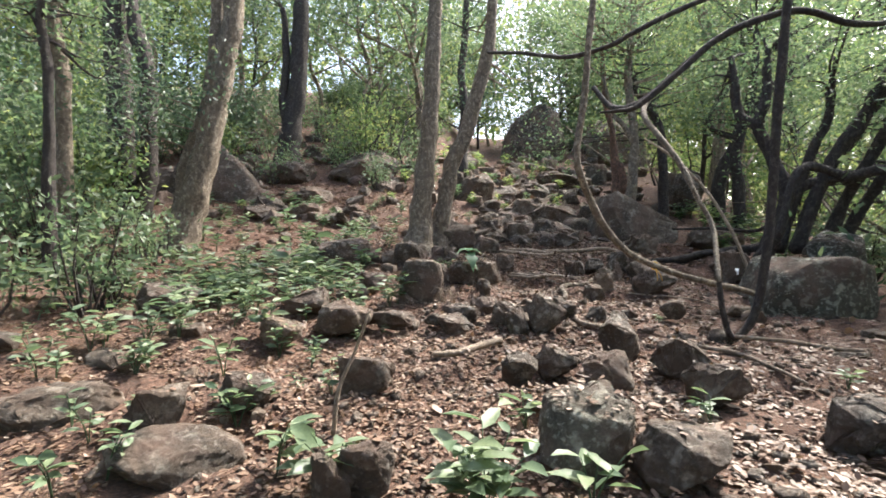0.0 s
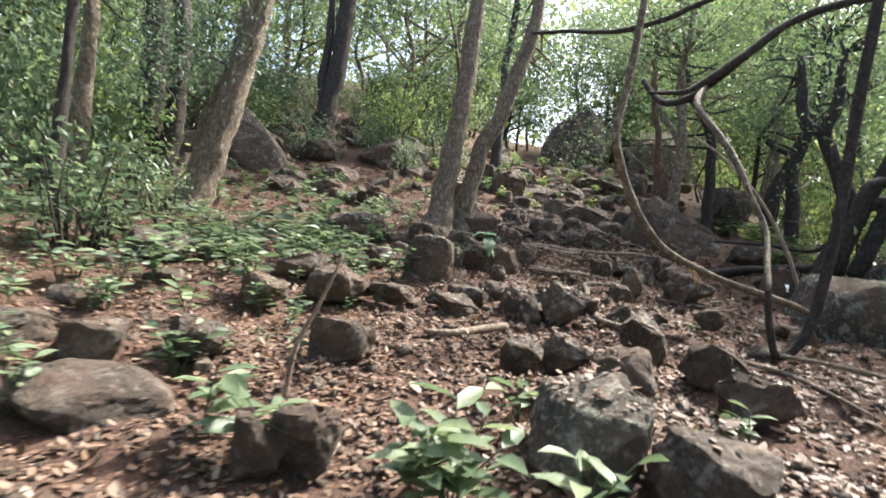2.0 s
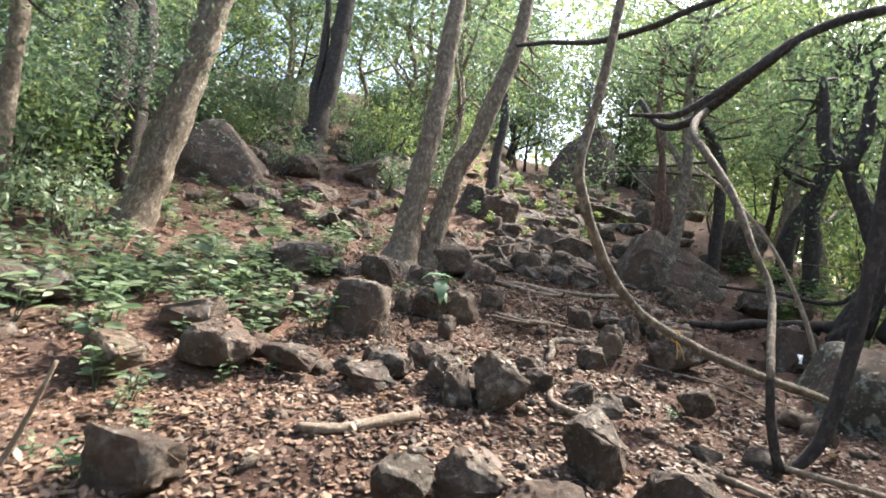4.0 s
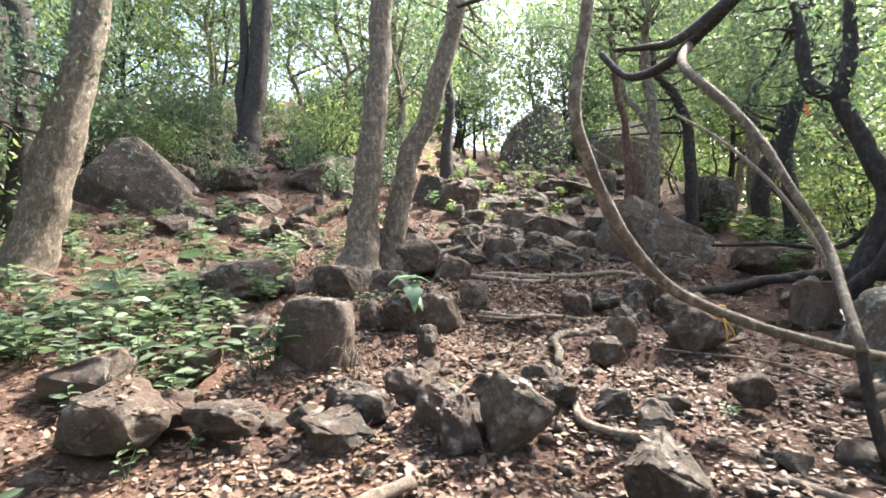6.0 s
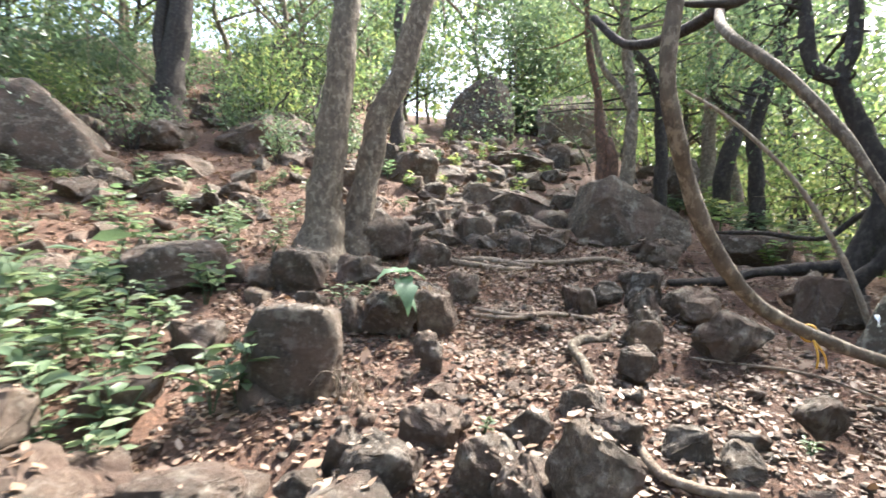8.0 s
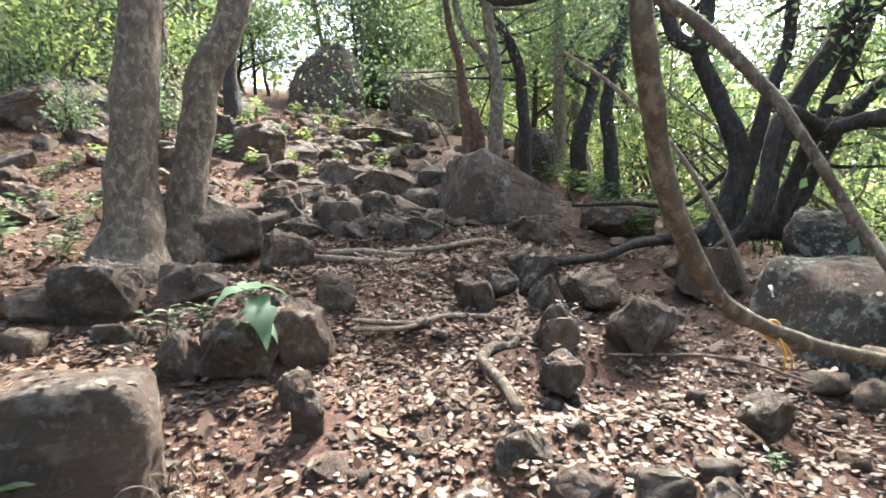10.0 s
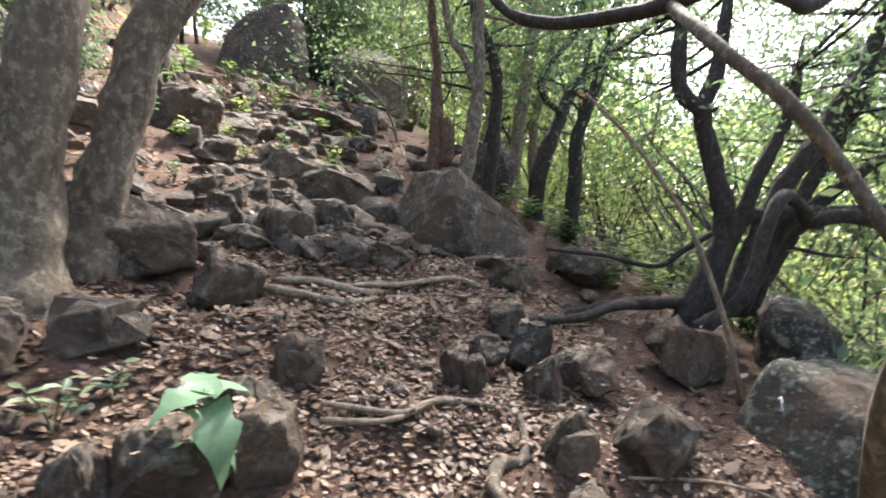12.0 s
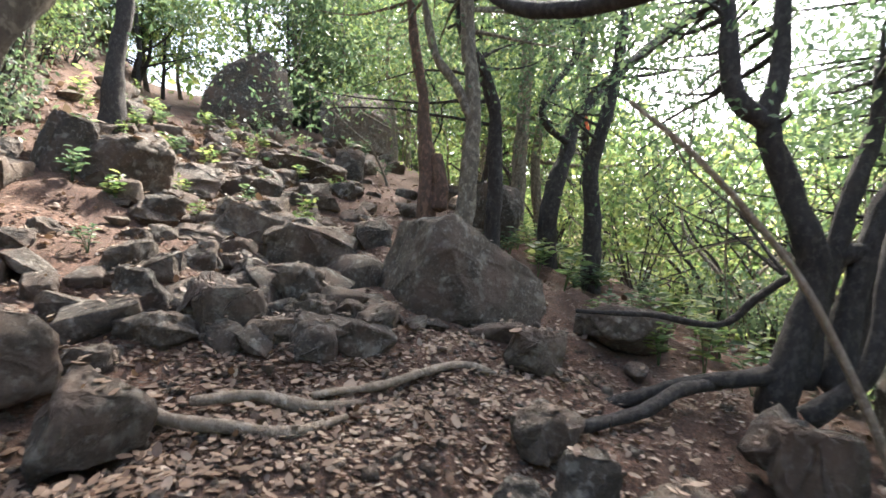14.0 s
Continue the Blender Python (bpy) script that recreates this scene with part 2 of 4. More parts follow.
def shift(rows, base):
    return [(x - base[0], y - base[1], z - base[2], r) for x, y, z, r in rows]


def rock_mesh(name, seed, detail, mat, corners=14, rough=0.05, shape=None):
    """A boulder in a unit box: a blunt hull of random corners with worn edges and a pitted skin."""
    rng = random.Random(seed)
    bm = bmesh.new()
    for c in shape or ():
        bm.verts.new(c)
    for _ in range(0 if shape else corners):
        d = Vector((rng.gauss(0, 1), rng.gauss(0, 1), rng.gauss(0, 0.9))).normalized()
        d = Vector([math.copysign(abs(c) ** 0.66, c) for c in d])
        bm.verts.new(d * rng.uniform(0.8, 1.1))
    hull = bmesh.ops.convex_hull(bm, input=bm.verts[:])
    bmesh.ops.delete(bm, geom=[v for v in bm.verts if not v.link_faces], context="VERTS")
    if detail:
        bmesh.ops.bevel(bm, geom=bm.edges[:], offset=0.07, segments=2 if detail > 1 else 1, affect="EDGES", profile=0.6, clamp_overlap=True)
        bmesh.ops.triangulate(bm, faces=bm.faces[:])
        for k in range(detail):
            long = [e for e in bm.edges if e.calc_length() > (0.42, 0.28, 0.13)[k]]
            bmesh.ops.subdivide_edges(bm, edges=long, cuts=1)
            bmesh.ops.triangulate(bm, faces=bm.faces[:])
    for _ in range((0, 0, 2, 3 if not shape else 4 if seed == 44 else 0)[detail]):
        bmesh.ops.smooth_vert(bm, verts=bm.verts[:], factor=0.5, use_axis_x=True, use_axis_y=True, use_axis_z=True)
    s = Vector((seed * 3.1, 0, 0))
    bm.normal_update()
    for v in bm.verts:
        q = v.co.copy()
        v.co += v.normal * (rough * 1.5 * noise.noise(q * 2.2 + s) + rough * noise.noise(q * 6 + s) + rough * 0.5 * noise.noise(q * 14 + s))
    lo = [min(v.co[i] for v in bm.verts) for i in range(3)]
    hi = [max(v.co[i] for v in bm.verts) for i in range(3)]
    for v in bm.verts:
        v.co = Vector(((v.co[i] - lo[i]) / (hi[i] - lo[i]) - 0.5 for i in range(3)))
    me = bpy.data.meshes.new(name)
    bm.to_mesh(me)
    bm.free()
    me.set_sharp_from_angle(angle=radians(40))
    me.materials.append(mat)
    return me


# ---- plan ----
# rocks: x, y, width, height, foot
BOULDERS = [
    (-5.94, 13.49, 2.29, 1.59, 3.14), (4.68, 26.69, 3.16, 2.94, 6.42), (8.58, 25.68, 3.39, 2.54, 6.12),
    (3.98, 10.73, 1.62, 1.05, 2.02), (-0.27, 6.26, 0.51, 0.55, 1.17), (4.62, 6.35, 1.30, 0.90, 0.92),
    (5.71, 7.29, 0.86, 0.78, 1.31), (0.13, 9.53, 0.85, 0.62, 1.83), (0.83, 2.92, 0.53, 0.44, 0.61),
    (1.33, 2.68, 0.51, 0.32, 0.57), (0.30, 7.23, 0.43, 0.34, 1.35), (-1.59, 8.10, 0.78, 0.46, 1.54),
    (5.15, 9.52, 0.98, 0.45, 1.77), (-7.11, 13.19, 1.38, 0.78, 3.22), (0.86, 14.02, 1.00, 0.78, 3.13),
    (6.26, 12.98, 0.96, 0.86, 2.95), (-1.48, 2.78, 0.62, 0.24, 0.58),
]
SLOPE_ROCKS = [
    (-4.63, 14.91, 1.38, 0.75, 3.72), (-2.75, 15.37, 1.43, 0.94, 3.83), (-2.05, 15.97, 1.24, 0.97, 4.08),
    (-3.66, 20.58, 1.13, 0.52, 5.99), (4.07, 16.78, 1.62, 0.59, 3.74), (5.38, 17.63, 0.68, 0.79, 4.07),
    (0.31, 14.02, 0.71, 0.78, 3.24), (2.16, 12.56, 0.84, 0.51, 2.60), (2.61, 11.84, 0.99, 0.49, 2.38),
    (1.23, 12.87, 0.45, 0.32, 2.77), (1.65, 14.52, 0.93, 0.48, 3.19), (3.62, 12.38, 0.56, 0.46, 2.56),
    (0.76, 8.93, 0.46, 0.39, 1.71), (2.32, 9.74, 0.56, 0.25, 1.87), (2.18, 10.71, 0.52, 0.33, 2.12),
    (1.52, 10.13, 0.48, 0.37, 1.98), (3.72, 9.27, 0.49, 0.35, 1.75), (2.94, 8.36, 0.36, 0.28, 1.56),
]
PATH_ROCKS = [
    (1.00, 7.89, 0.24, 0.27, 1.49), (0.65, 7.26, 0.33, 0.34, 1.36), (0.28, 7.17, 0.37, 0.32, 1.34),
    (-0.02, 7.22, 0.23, 0.25, 1.37), (-1.19, 8.31, 0.31, 0.26, 1.61), (-0.53, 8.16, 0.49, 0.41, 1.55),
    (-0.86, 8.15, 0.27, 0.24, 1.57), (0.54, 6.47, 0.14, 0.24, 1.21), (2.06, 7.65, 0.18, 0.23, 1.43),
    (2.71, 7.84, 0.31, 0.35, 1.45), (2.20, 6.86, 0.24, 0.25, 1.26), (3.00, 7.57, 0.41, 0.29, 1.39),
    (2.84, 6.82, 0.56, 0.37, 1.23), (4.39, 7.71, 0.46, 0.42, 1.40), (2.38, 7.91, 0.28, 0.21, 1.48),
    (1.96, 6.57, 0.24, 0.17, 1.21), (-1.08, 6.09, 0.39, 0.21, 1.16), (-0.96, 6.75, 0.33, 0.27, 1.28),
]
STEP_ROCKS = [
    (0.07, 5.56, 0.17, 0.21, 1.05), (0.46, 5.74, 0.29, 0.21, 1.08), (0.94, 5.73, 0.21, 0.20, 1.07),
    (0.66, 5.38, 0.27, 0.27, 1.01), (0.22, 5.46, 0.34, 0.24, 1.02), (0.76, 5.19, 0.20, 0.27, 0.98),
    (1.08, 5.26, 0.37, 0.41, 0.97), (1.39, 5.67, 0.23, 0.19, 1.05), (1.69, 5.57, 0.23, 0.17, 1.03),
    (1.34, 5.98, 0.24, 0.17, 1.11), (-0.52, 5.34, 0.41, 0.18, 1.01), (-0.94, 5.42, 0.43, 0.18, 1.03),
    (0.13, 5.21, 0.35, 0.18, 0.98), (-0.11, 5.39, 0.18, 0.12, 1.03), (1.89, 5.44, 0.21, 0.16, 1.00),
    (2.66, 5.81, 0.27, 0.20, 1.05),
]
LEDGE_ROCKS = [
    (0.98, 7.91, 0.25, 0.28, 1.49), (0.62, 7.47, 0.33, 0.32, 1.40), (0.54, 6.78, 0.17, 0.17, 1.27),
    (2.00, 7.73, 0.23, 0.25, 1.44), (2.52, 7.47, 0.27, 0.29, 1.39), (3.04, 7.49, 0.44, 0.29, 1.37),
    (2.22, 6.93, 0.25, 0.30, 1.28), (4.38, 7.49, 0.52, 0.45, 1.35), (1.97, 6.51, 0.25, 0.16, 1.20),
    (2.98, 8.37, 0.40, 0.24, 1.56), (3.69, 9.28, 0.44, 0.35, 1.76), (2.18, 9.83, 0.63, 0.29, 1.89),
    (2.61, 11.92, 0.83, 0.48, 2.42), (2.15, 12.65, 0.72, 0.46, 2.64), (2.60, 14.37, 0.64, 0.42, 3.14),
    (0.97, 10.52, 0.37, 0.33, 2.11), (1.47, 10.32, 0.55, 0.39, 2.03), (2.25, 10.80, 0.59, 0.34, 2.14),
]
FOOT_ROCKS = [
    (1.66, 4.65, 0.38, 0.36, 0.86), (2.02, 4.30, 0.43, 0.28, 0.80), (2.07, 3.78, 0.46, 0.30, 0.71),
    (1.29, 3.93, 0.34, 0.29, 0.75), (-0.39, 2.57, 0.26, 0.27, 0.60), (-0.56, 2.50, 0.20, 0.22, 0.61),
    (-1.31, 3.37, 0.35, 0.30, 0.73), (-1.80, 3.16, 0.36, 0.26, 0.72), (-2.59, 3.42, 0.66, 0.24, 0.68),
    (-0.56, 3.73, 0.38, 0.29, 0.76), (2.65, 3.12, 0.46, 0.32, 0.60), (0.93, 4.12, 0.33, 0.27, 0.79),
    (0.61, 3.97, 0.28, 0.24, 0.78), (-1.01, 5.18, 0.51, 0.33, 0.99), (-1.56, 5.69, 0.50, 0.29, 1.09),
    (-3.06, 5.61, 0.67, 0.37, 1.11), (-1.53, 4.78, 0.37, 0.24, 0.95),
]
# stems: x, y, z, radius
TRUNK_A = [(-0.44, 8.95, 1.76, 0.372), (-0.41, 8.96, 2.12, 0.233), (-0.36, 8.98, 2.77, 0.181), (-0.28, 9.00, 3.67, 0.165), (-0.22, 9.03, 4.71, 0.152), (-0.15, 9.07, 6.00, 0.129), (-0.02, 9.13, 7.82, 0.091)]
TRUNK_A2 = [(-0.14, 9.28, 1.65, 0.240), (-0.06, 9.30, 2.13, 0.185), (0.02, 9.31, 2.68, 0.158), (0.21, 9.33, 3.44, 0.144), (0.47, 9.35, 4.13, 0.137), (0.69, 9.37, 4.89, 0.130), (0.90, 9.39, 5.99, 0.110), (1.00, 9.45, 7.77, 0.069)]
TRUNK_B = [(-5.25, 16.94, 4.85, 0.471), (-5.15, 16.97, 5.64, 0.335), (-4.98, 17.00, 6.86, 0.304), (-4.89, 17.04, 8.23, 0.289), (-4.85, 17.09, 9.90, 0.259), (-4.77, 17.17, 12.18, 0.167)]
TRUNK_B2 = [(-5.27, 16.98, 5.94, 0.152), (-5.41, 17.02, 7.00, 0.152), (-5.31, 17.05, 8.22, 0.137), (-5.46, 17.12, 10.04, 0.091)]
TRUNK_C = [(0.65, 16.98, 4.29, 0.232), (0.64, 17.02, 5.34, 0.155), (0.73, 17.06, 6.57, 0.139), (0.63, 17.10, 7.81, 0.131), (0.76, 17.14, 9.36, 0.116), (0.88, 17.21, 11.52, 0.077)]
TRUNK_L1 = [(-4.59, 8.74, 1.84, 0.323), (-4.37, 8.74, 2.63, 0.235), (-4.06, 8.74, 3.81, 0.210), (-3.78, 8.74, 5.19, 0.185), (-3.63, 8.74, 6.18, 0.178), (-3.39, 8.74, 7.75, 0.153), (-3.29, 8.74, 10.12, 0.097)]
TRUNK_L1B = [(-4.67, 8.89, 2.05, 0.200), (-4.50, 8.89, 3.25, 0.170), (-4.10, 8.89, 4.65, 0.140), (-3.95, 8.89, 6.25, 0.130), (-4.00, 8.89, 8.25, 0.080)]
TRUNK_L2 = [(-6.66, 10.57, 2.44, 0.357), (-6.78, 10.57, 3.75, 0.274), (-6.83, 10.57, 5.42, 0.250), (-6.92, 10.57, 7.09, 0.226), (-7.00, 10.57, 8.99, 0.202), (-7.19, 10.57, 11.85, 0.143)]
TRUNK_L2B = [(-6.30, 10.47, 2.44, 0.212), (-6.16, 10.47, 3.97, 0.189), (-6.16, 10.47, 5.50, 0.165), (-6.42, 10.47, 6.45, 0.153), (-6.63, 10.47, 7.74, 0.130), (-6.71, 10.47, 9.63, 0.083)]
TRUNK_L3 = [(-5.33, 6.80, 2.69, 0.084), (-5.35, 6.80, 3.53, 0.069), (-5.39, 6.80, 4.29, 0.061), (-5.45, 6.80, 5.21, 0.054), (-5.47, 6.80, 6.44, 0.038)]
TRUNK_L4 = [(-5.73, 7.60, 2.70, 0.128), (-5.75, 7.60, 3.56, 0.111), (-5.79, 7.60, 4.58, 0.103), (-5.90, 7.60, 5.61, 0.086), (-5.86, 7.60, 6.98, 0.060)]
TRUNK_R1 = [(4.07, 11.70, 3.13, 0.130), (4.07, 11.78, 3.80, 0.108), (4.03, 11.86, 4.30, 0.084), (3.97, 11.98, 4.89, 0.068), (3.90, 12.10, 5.57, 0.062), (3.89, 12.27, 6.93, 0.045)]
STUMP = [(4.15, 11.54, 3.13, 0.110), (4.15, 11.58, 3.49, 0.101), (4.12, 11.64, 3.82, 0.068)]
TRUNK_R2 = [(4.10, 10.95, 2.87, 0.118), (4.18, 10.99, 3.54, 0.103), (4.21, 11.05, 4.17, 0.099), (4.17, 11.17, 5.03, 0.087), (4.17, 11.29, 5.97, 0.079), (4.32, 11.36, 7.23, 0.047)]
TRUNK_R2B = [(4.19, 11.06, 4.17, 0.063), (4.02, 11.21, 4.63, 0.055), (3.82, 11.38, 5.01, 0.047), (3.69, 11.55, 5.79, 0.039)]
TRUNK_R3 = [(5.16, 11.74, 3.11, 0.112), (5.17, 11.77, 3.87, 0.104), (5.12, 11.82, 4.58, 0.095), (4.91, 11.91, 5.18, 0.086), (4.67, 12.00, 5.59, 0.069), (4.49, 12.10, 6.50, 0.043)]
TRUNK_R4 = [(6.66, 11.27, 2.94, 0.132), (6.63, 11.33, 3.96, 0.112), (6.79, 11.31, 4.77, 0.101), (7.00, 11.29, 5.58, 0.091), (7.07, 11.32, 6.79, 0.061)]
CLUMP_1 = [(5.20, 8.08, 1.79, 0.141), (5.38, 8.02, 2.24, 0.117), (5.48, 8.03, 2.77, 0.111), (5.37, 8.16, 3.29, 0.105), (5.21, 8.32, 3.86, 0.100), (5.33, 8.31, 4.33, 0.082), (5.42, 8.36, 5.15, 0.053)]
CLUMP_1B = [(5.21, 8.32, 3.86, 0.088), (5.03, 8.46, 4.08, 0.082), (4.98, 8.53, 4.43, 0.076), (4.96, 8.63, 5.12, 0.047)]
CLUMP_2 = [(5.33, 8.00, 1.80, 0.100), (5.56, 7.96, 2.54, 0.082), (5.75, 7.93, 3.19, 0.076), (6.01, 7.86, 3.85, 0.070), (6.12, 7.87, 4.49, 0.047)]
CLUMP_3 = [(5.53, 7.88, 1.78, 0.111), (5.77, 7.84, 2.55, 0.100), (6.05, 7.75, 3.21, 0.100), (6.41, 7.62, 3.87, 0.111), (6.73, 7.52, 4.52, 0.100), (6.94, 7.48, 5.23, 0.059)]
CLUMP_4 = [(6.00, 7.95, 1.76, 0.105), (6.22, 7.90, 2.39, 0.093), (6.55, 7.79, 3.09, 0.087), (6.94, 7.67, 3.91, 0.081), (7.32, 7.56, 4.85, 0.056)]
CLUMP_5 = [(5.48, 8.03, 2.71, 0.100), (5.75, 7.89, 2.87, 0.088), (6.10, 7.69, 2.95, 0.076), (6.51, 7.46, 2.99, 0.070), (7.11, 7.12, 3.15, 0.047)]
CLUMP_6 = [(5.95, 7.46, 2.87, 0.073), (6.24, 7.21, 2.99, 0.073), (6.55, 6.94, 2.93, 0.068), (6.89, 6.66, 3.04, 0.068), (7.31, 6.32, 3.21, 0.051)]
CLUMP_7 = [(5.99, 8.41, 2.62, 0.039), (5.71, 8.56, 2.41, 0.036), (5.45, 8.68, 2.17, 0.033), (4.97, 8.96, 2.19, 0.029), (4.29, 9.36, 2.22, 0.020)]
CLUMP_ROOT = [(5.23, 8.07, 1.88, 0.100), (4.87, 8.27, 1.82, 0.064), (4.52, 8.47, 1.76, 0.053), (4.21, 8.64, 1.64, 0.053), (3.86, 8.83, 1.56, 0.041), (3.65, 8.95, 1.52, 0.023)]
CLUMP_8 = [(6.32, 8.00, 1.75, 0.096), (6.67, 7.90, 2.60, 0.083), (7.01, 7.77, 3.13, 0.083), (7.39, 7.59, 3.53, 0.077), (7.85, 7.37, 3.94, 0.051)]
TRUNK_R5 = [(6.77, 12.30, 3.34, 0.160), (7.10, 12.40, 4.24, 0.130), (7.60, 12.50, 5.22, 0.110), (8.37, 12.50, 5.99, 0.100), (9.62, 12.60, 6.97, 0.080), (11.41, 12.80, 8.37, 0.050)]
TRUNK_R5B = [(7.21, 12.40, 4.56, 0.070), (6.69, 12.40, 4.77, 0.060), (6.63, 12.40, 5.25, 0.055), (7.46, 12.50, 6.29, 0.050), (7.51, 12.60, 7.28, 0.030)]
TRUNK_R6 = [(7.98, 14.50, 4.14, 0.160), (7.98, 14.50, 5.54, 0.140), (7.97, 14.50, 7.05, 0.130), (7.45, 14.50, 8.62, 0.100)]
CLUMP_9 = [(4.85, 7.75, 1.70, 0.080), (5.02, 7.50, 2.08, 0.066), (5.20, 7.45, 2.78, 0.062), (5.40, 7.45, 3.04, 0.066), (5.68, 7.45, 3.00, 0.066), (5.97, 7.46, 2.88, 0.070)]
VINE_A = [(1.66, 5.52, 4.75, 0.034), (1.55, 5.47, 3.60, 0.036), (1.45, 5.43, 2.85, 0.038), (1.53, 5.47, 2.55, 0.040), (1.64, 5.53, 2.35, 0.040), (1.77, 5.57, 2.12, 0.039), (1.93, 5.60, 1.92, 0.037), (2.12, 5.62, 1.77, 0.035), (2.36, 5.60, 1.65, 0.033), (2.62, 5.56, 1.55, 0.032), (2.95, 5.50, 1.46, 0.033), (3.30, 5.60, 1.38, 0.034), (3.70, 5.90, 1.30, 0.030)]
VINE_B = [(3.54, 5.10, 5.06, 0.045), (3.51, 5.10, 4.37, 0.045), (3.42, 5.10, 3.45, 0.046), (3.32, 5.10, 2.07, 0.045), (3.18, 5.10, 1.21, 0.043), (2.96, 5.10, 0.93, 0.035), (2.85, 5.10, 1.21, 0.030), (2.82, 5.12, 1.50, 0.026)]
VINE_C = [(2.82, 5.12, 1.50, 0.026), (3.03, 5.62, 2.06, 0.027), (2.92, 5.80, 2.46, 0.030), (2.85, 6.07, 2.90, 0.034), (2.73, 6.38, 3.28, 0.038), (2.74, 6.87, 3.71, 0.040), (3.05, 7.35, 4.08, 0.041)]
VINE_D = [(2.85, 9.50, 4.90, 0.045), (2.97, 9.04, 4.44, 0.050), (3.06, 8.47, 4.21, 0.055), (3.13, 7.93, 4.15, 0.057), (3.05, 7.35, 4.08, 0.058), (3.20, 6.80, 4.25, 0.050), (3.30, 6.24, 4.38, 0.040)]
VINE_E = [(0.80, 9.36, 5.50, 0.028), (1.30, 7.80, 4.88, 0.030), (1.62, 6.60, 4.36, 0.030), (2.00, 6.10, 4.30, 0.030), (2.27, 6.00, 4.42, 0.030), (2.81, 6.00, 4.68, 0.030), (3.49, 6.00, 4.95, 0.029), (4.30, 6.10, 5.25, 0.027), (5.30, 6.50, 5.70, 0.024), (6.20, 7.20, 5.90, 0.018)]
VINE_F = [(1.93, 6.20, 3.52, 0.012), (2.18, 6.20, 3.55, 0.026), (2.42, 6.20, 3.62, 0.035), (2.91, 6.20, 4.01, 0.038), (3.32, 6.20, 4.39, 0.042), (3.81, 6.20, 4.64, 0.045), (4.44, 6.20, 4.78, 0.045), (5.00, 6.20, 4.64, 0.042), (5.60, 6.40, 4.72, 0.038), (6.30, 6.80, 5.00, 0.030), (6.90, 7.20, 5.40, 0.020)]
STICK_A = [(4.38, 7.04, 1.28, 0.028), (4.22, 7.24, 1.98, 0.026), (3.95, 7.55, 2.73, 0.021), (3.57, 7.92, 3.32, 0.019), (3.29, 8.18, 3.64, 0.014)]
STICK_B = [(4.06, 7.67, 1.54, 0.023), (3.92, 7.70, 2.18, 0.023), (3.68, 7.72, 2.75, 0.021), (3.20, 7.75, 3.20, 0.018), (2.89, 7.77, 3.51, 0.013)]
LOG_A = [(3.32, 8.40, 1.63, 0.042), (3.86, 8.38, 1.66, 0.048), (4.39, 8.37, 1.77, 0.054), (5.10, 8.35, 1.78, 0.054)]
ROOT_A = [(0.67, 9.32, 1.87, 0.028), (0.87, 9.23, 1.84, 0.035), (1.06, 9.02, 1.79, 0.038), (1.29, 8.90, 1.76, 0.035), (1.59, 8.78, 1.73, 0.033), (1.92, 8.84, 1.74, 0.020)]
ROOT_B = [(1.17, 9.18, 1.82, 0.026), (1.47, 9.16, 1.82, 0.035), (1.73, 9.01, 1.78, 0.036), (2.06, 8.99, 1.77, 0.021)]
ROOT_C = [(1.80, 9.10, 1.80, 0.020), (2.21, 9.15, 1.81, 0.027), (2.66, 9.26, 1.82, 0.032), (3.02, 9.28, 1.83, 0.031), (3.26, 9.07, 1.78, 0.021)]
ROOT_D = [(1.03, 7.61, 1.47, 0.015), (1.20, 7.54, 1.45, 0.019), (1.43, 7.44, 1.43, 0.021), (1.71, 7.52, 1.44, 0.019), (2.10, 7.48, 1.42, 0.014)]
STICK_C = [(1.52, 6.31, 1.21, 0.030), (1.59, 6.56, 1.25, 0.031), (1.61, 6.82, 1.30, 0.035), (1.75, 6.95, 1.33, 0.032), (1.91, 6.96, 1.33, 0.027), (2.15, 7.27, 1.39, 0.017)]
STICK_D = [(2.46, 6.70, 1.26, 0.009), (2.88, 6.57, 1.22, 0.011), (3.20, 6.34, 1.18, 0.011), (3.39, 6.00, 1.11, 0.009)]
STICK_E = [(-0.09, 4.43, 0.91, 0.025), (0.18, 4.50, 0.92, 0.033), (0.55, 4.81, 0.96, 0.033)]
STICK_F = [(2.30, 4.91, 0.94, 0.022), (2.68, 4.61, 0.88, 0.021), (2.80, 4.24, 0.82, 0.017), (2.85, 3.92, 0.77, 0.011)]
STICK_G = [(2.95, 5.07, 0.96, 0.020), (3.41, 4.91, 0.92, 0.022), (3.75, 4.78, 0.89, 0.022), (4.06, 4.77, 0.88, 0.016)]
STICK_H = [(-1.77, 2.52, 0.68, 0.014), (-1.83, 2.83, 0.72, 0.016), (-1.80, 2.93, 0.73, 0.015), (-2.03, 3.23, 0.78, 0.011)]
STICK_I = [(1.48, 5.66, 1.09, 0.023), (1.47, 5.43, 1.05, 0.026), (1.60, 5.32, 1.02, 0.025), (1.82, 5.25, 1.01, 0.022)]
STICK_J = [(0.98, 7.47, 1.44, 0.017), (1.34, 7.41, 1.42, 0.019), (1.77, 7.53, 1.44, 0.020), (2.15, 7.37, 1.40, 0.014)]
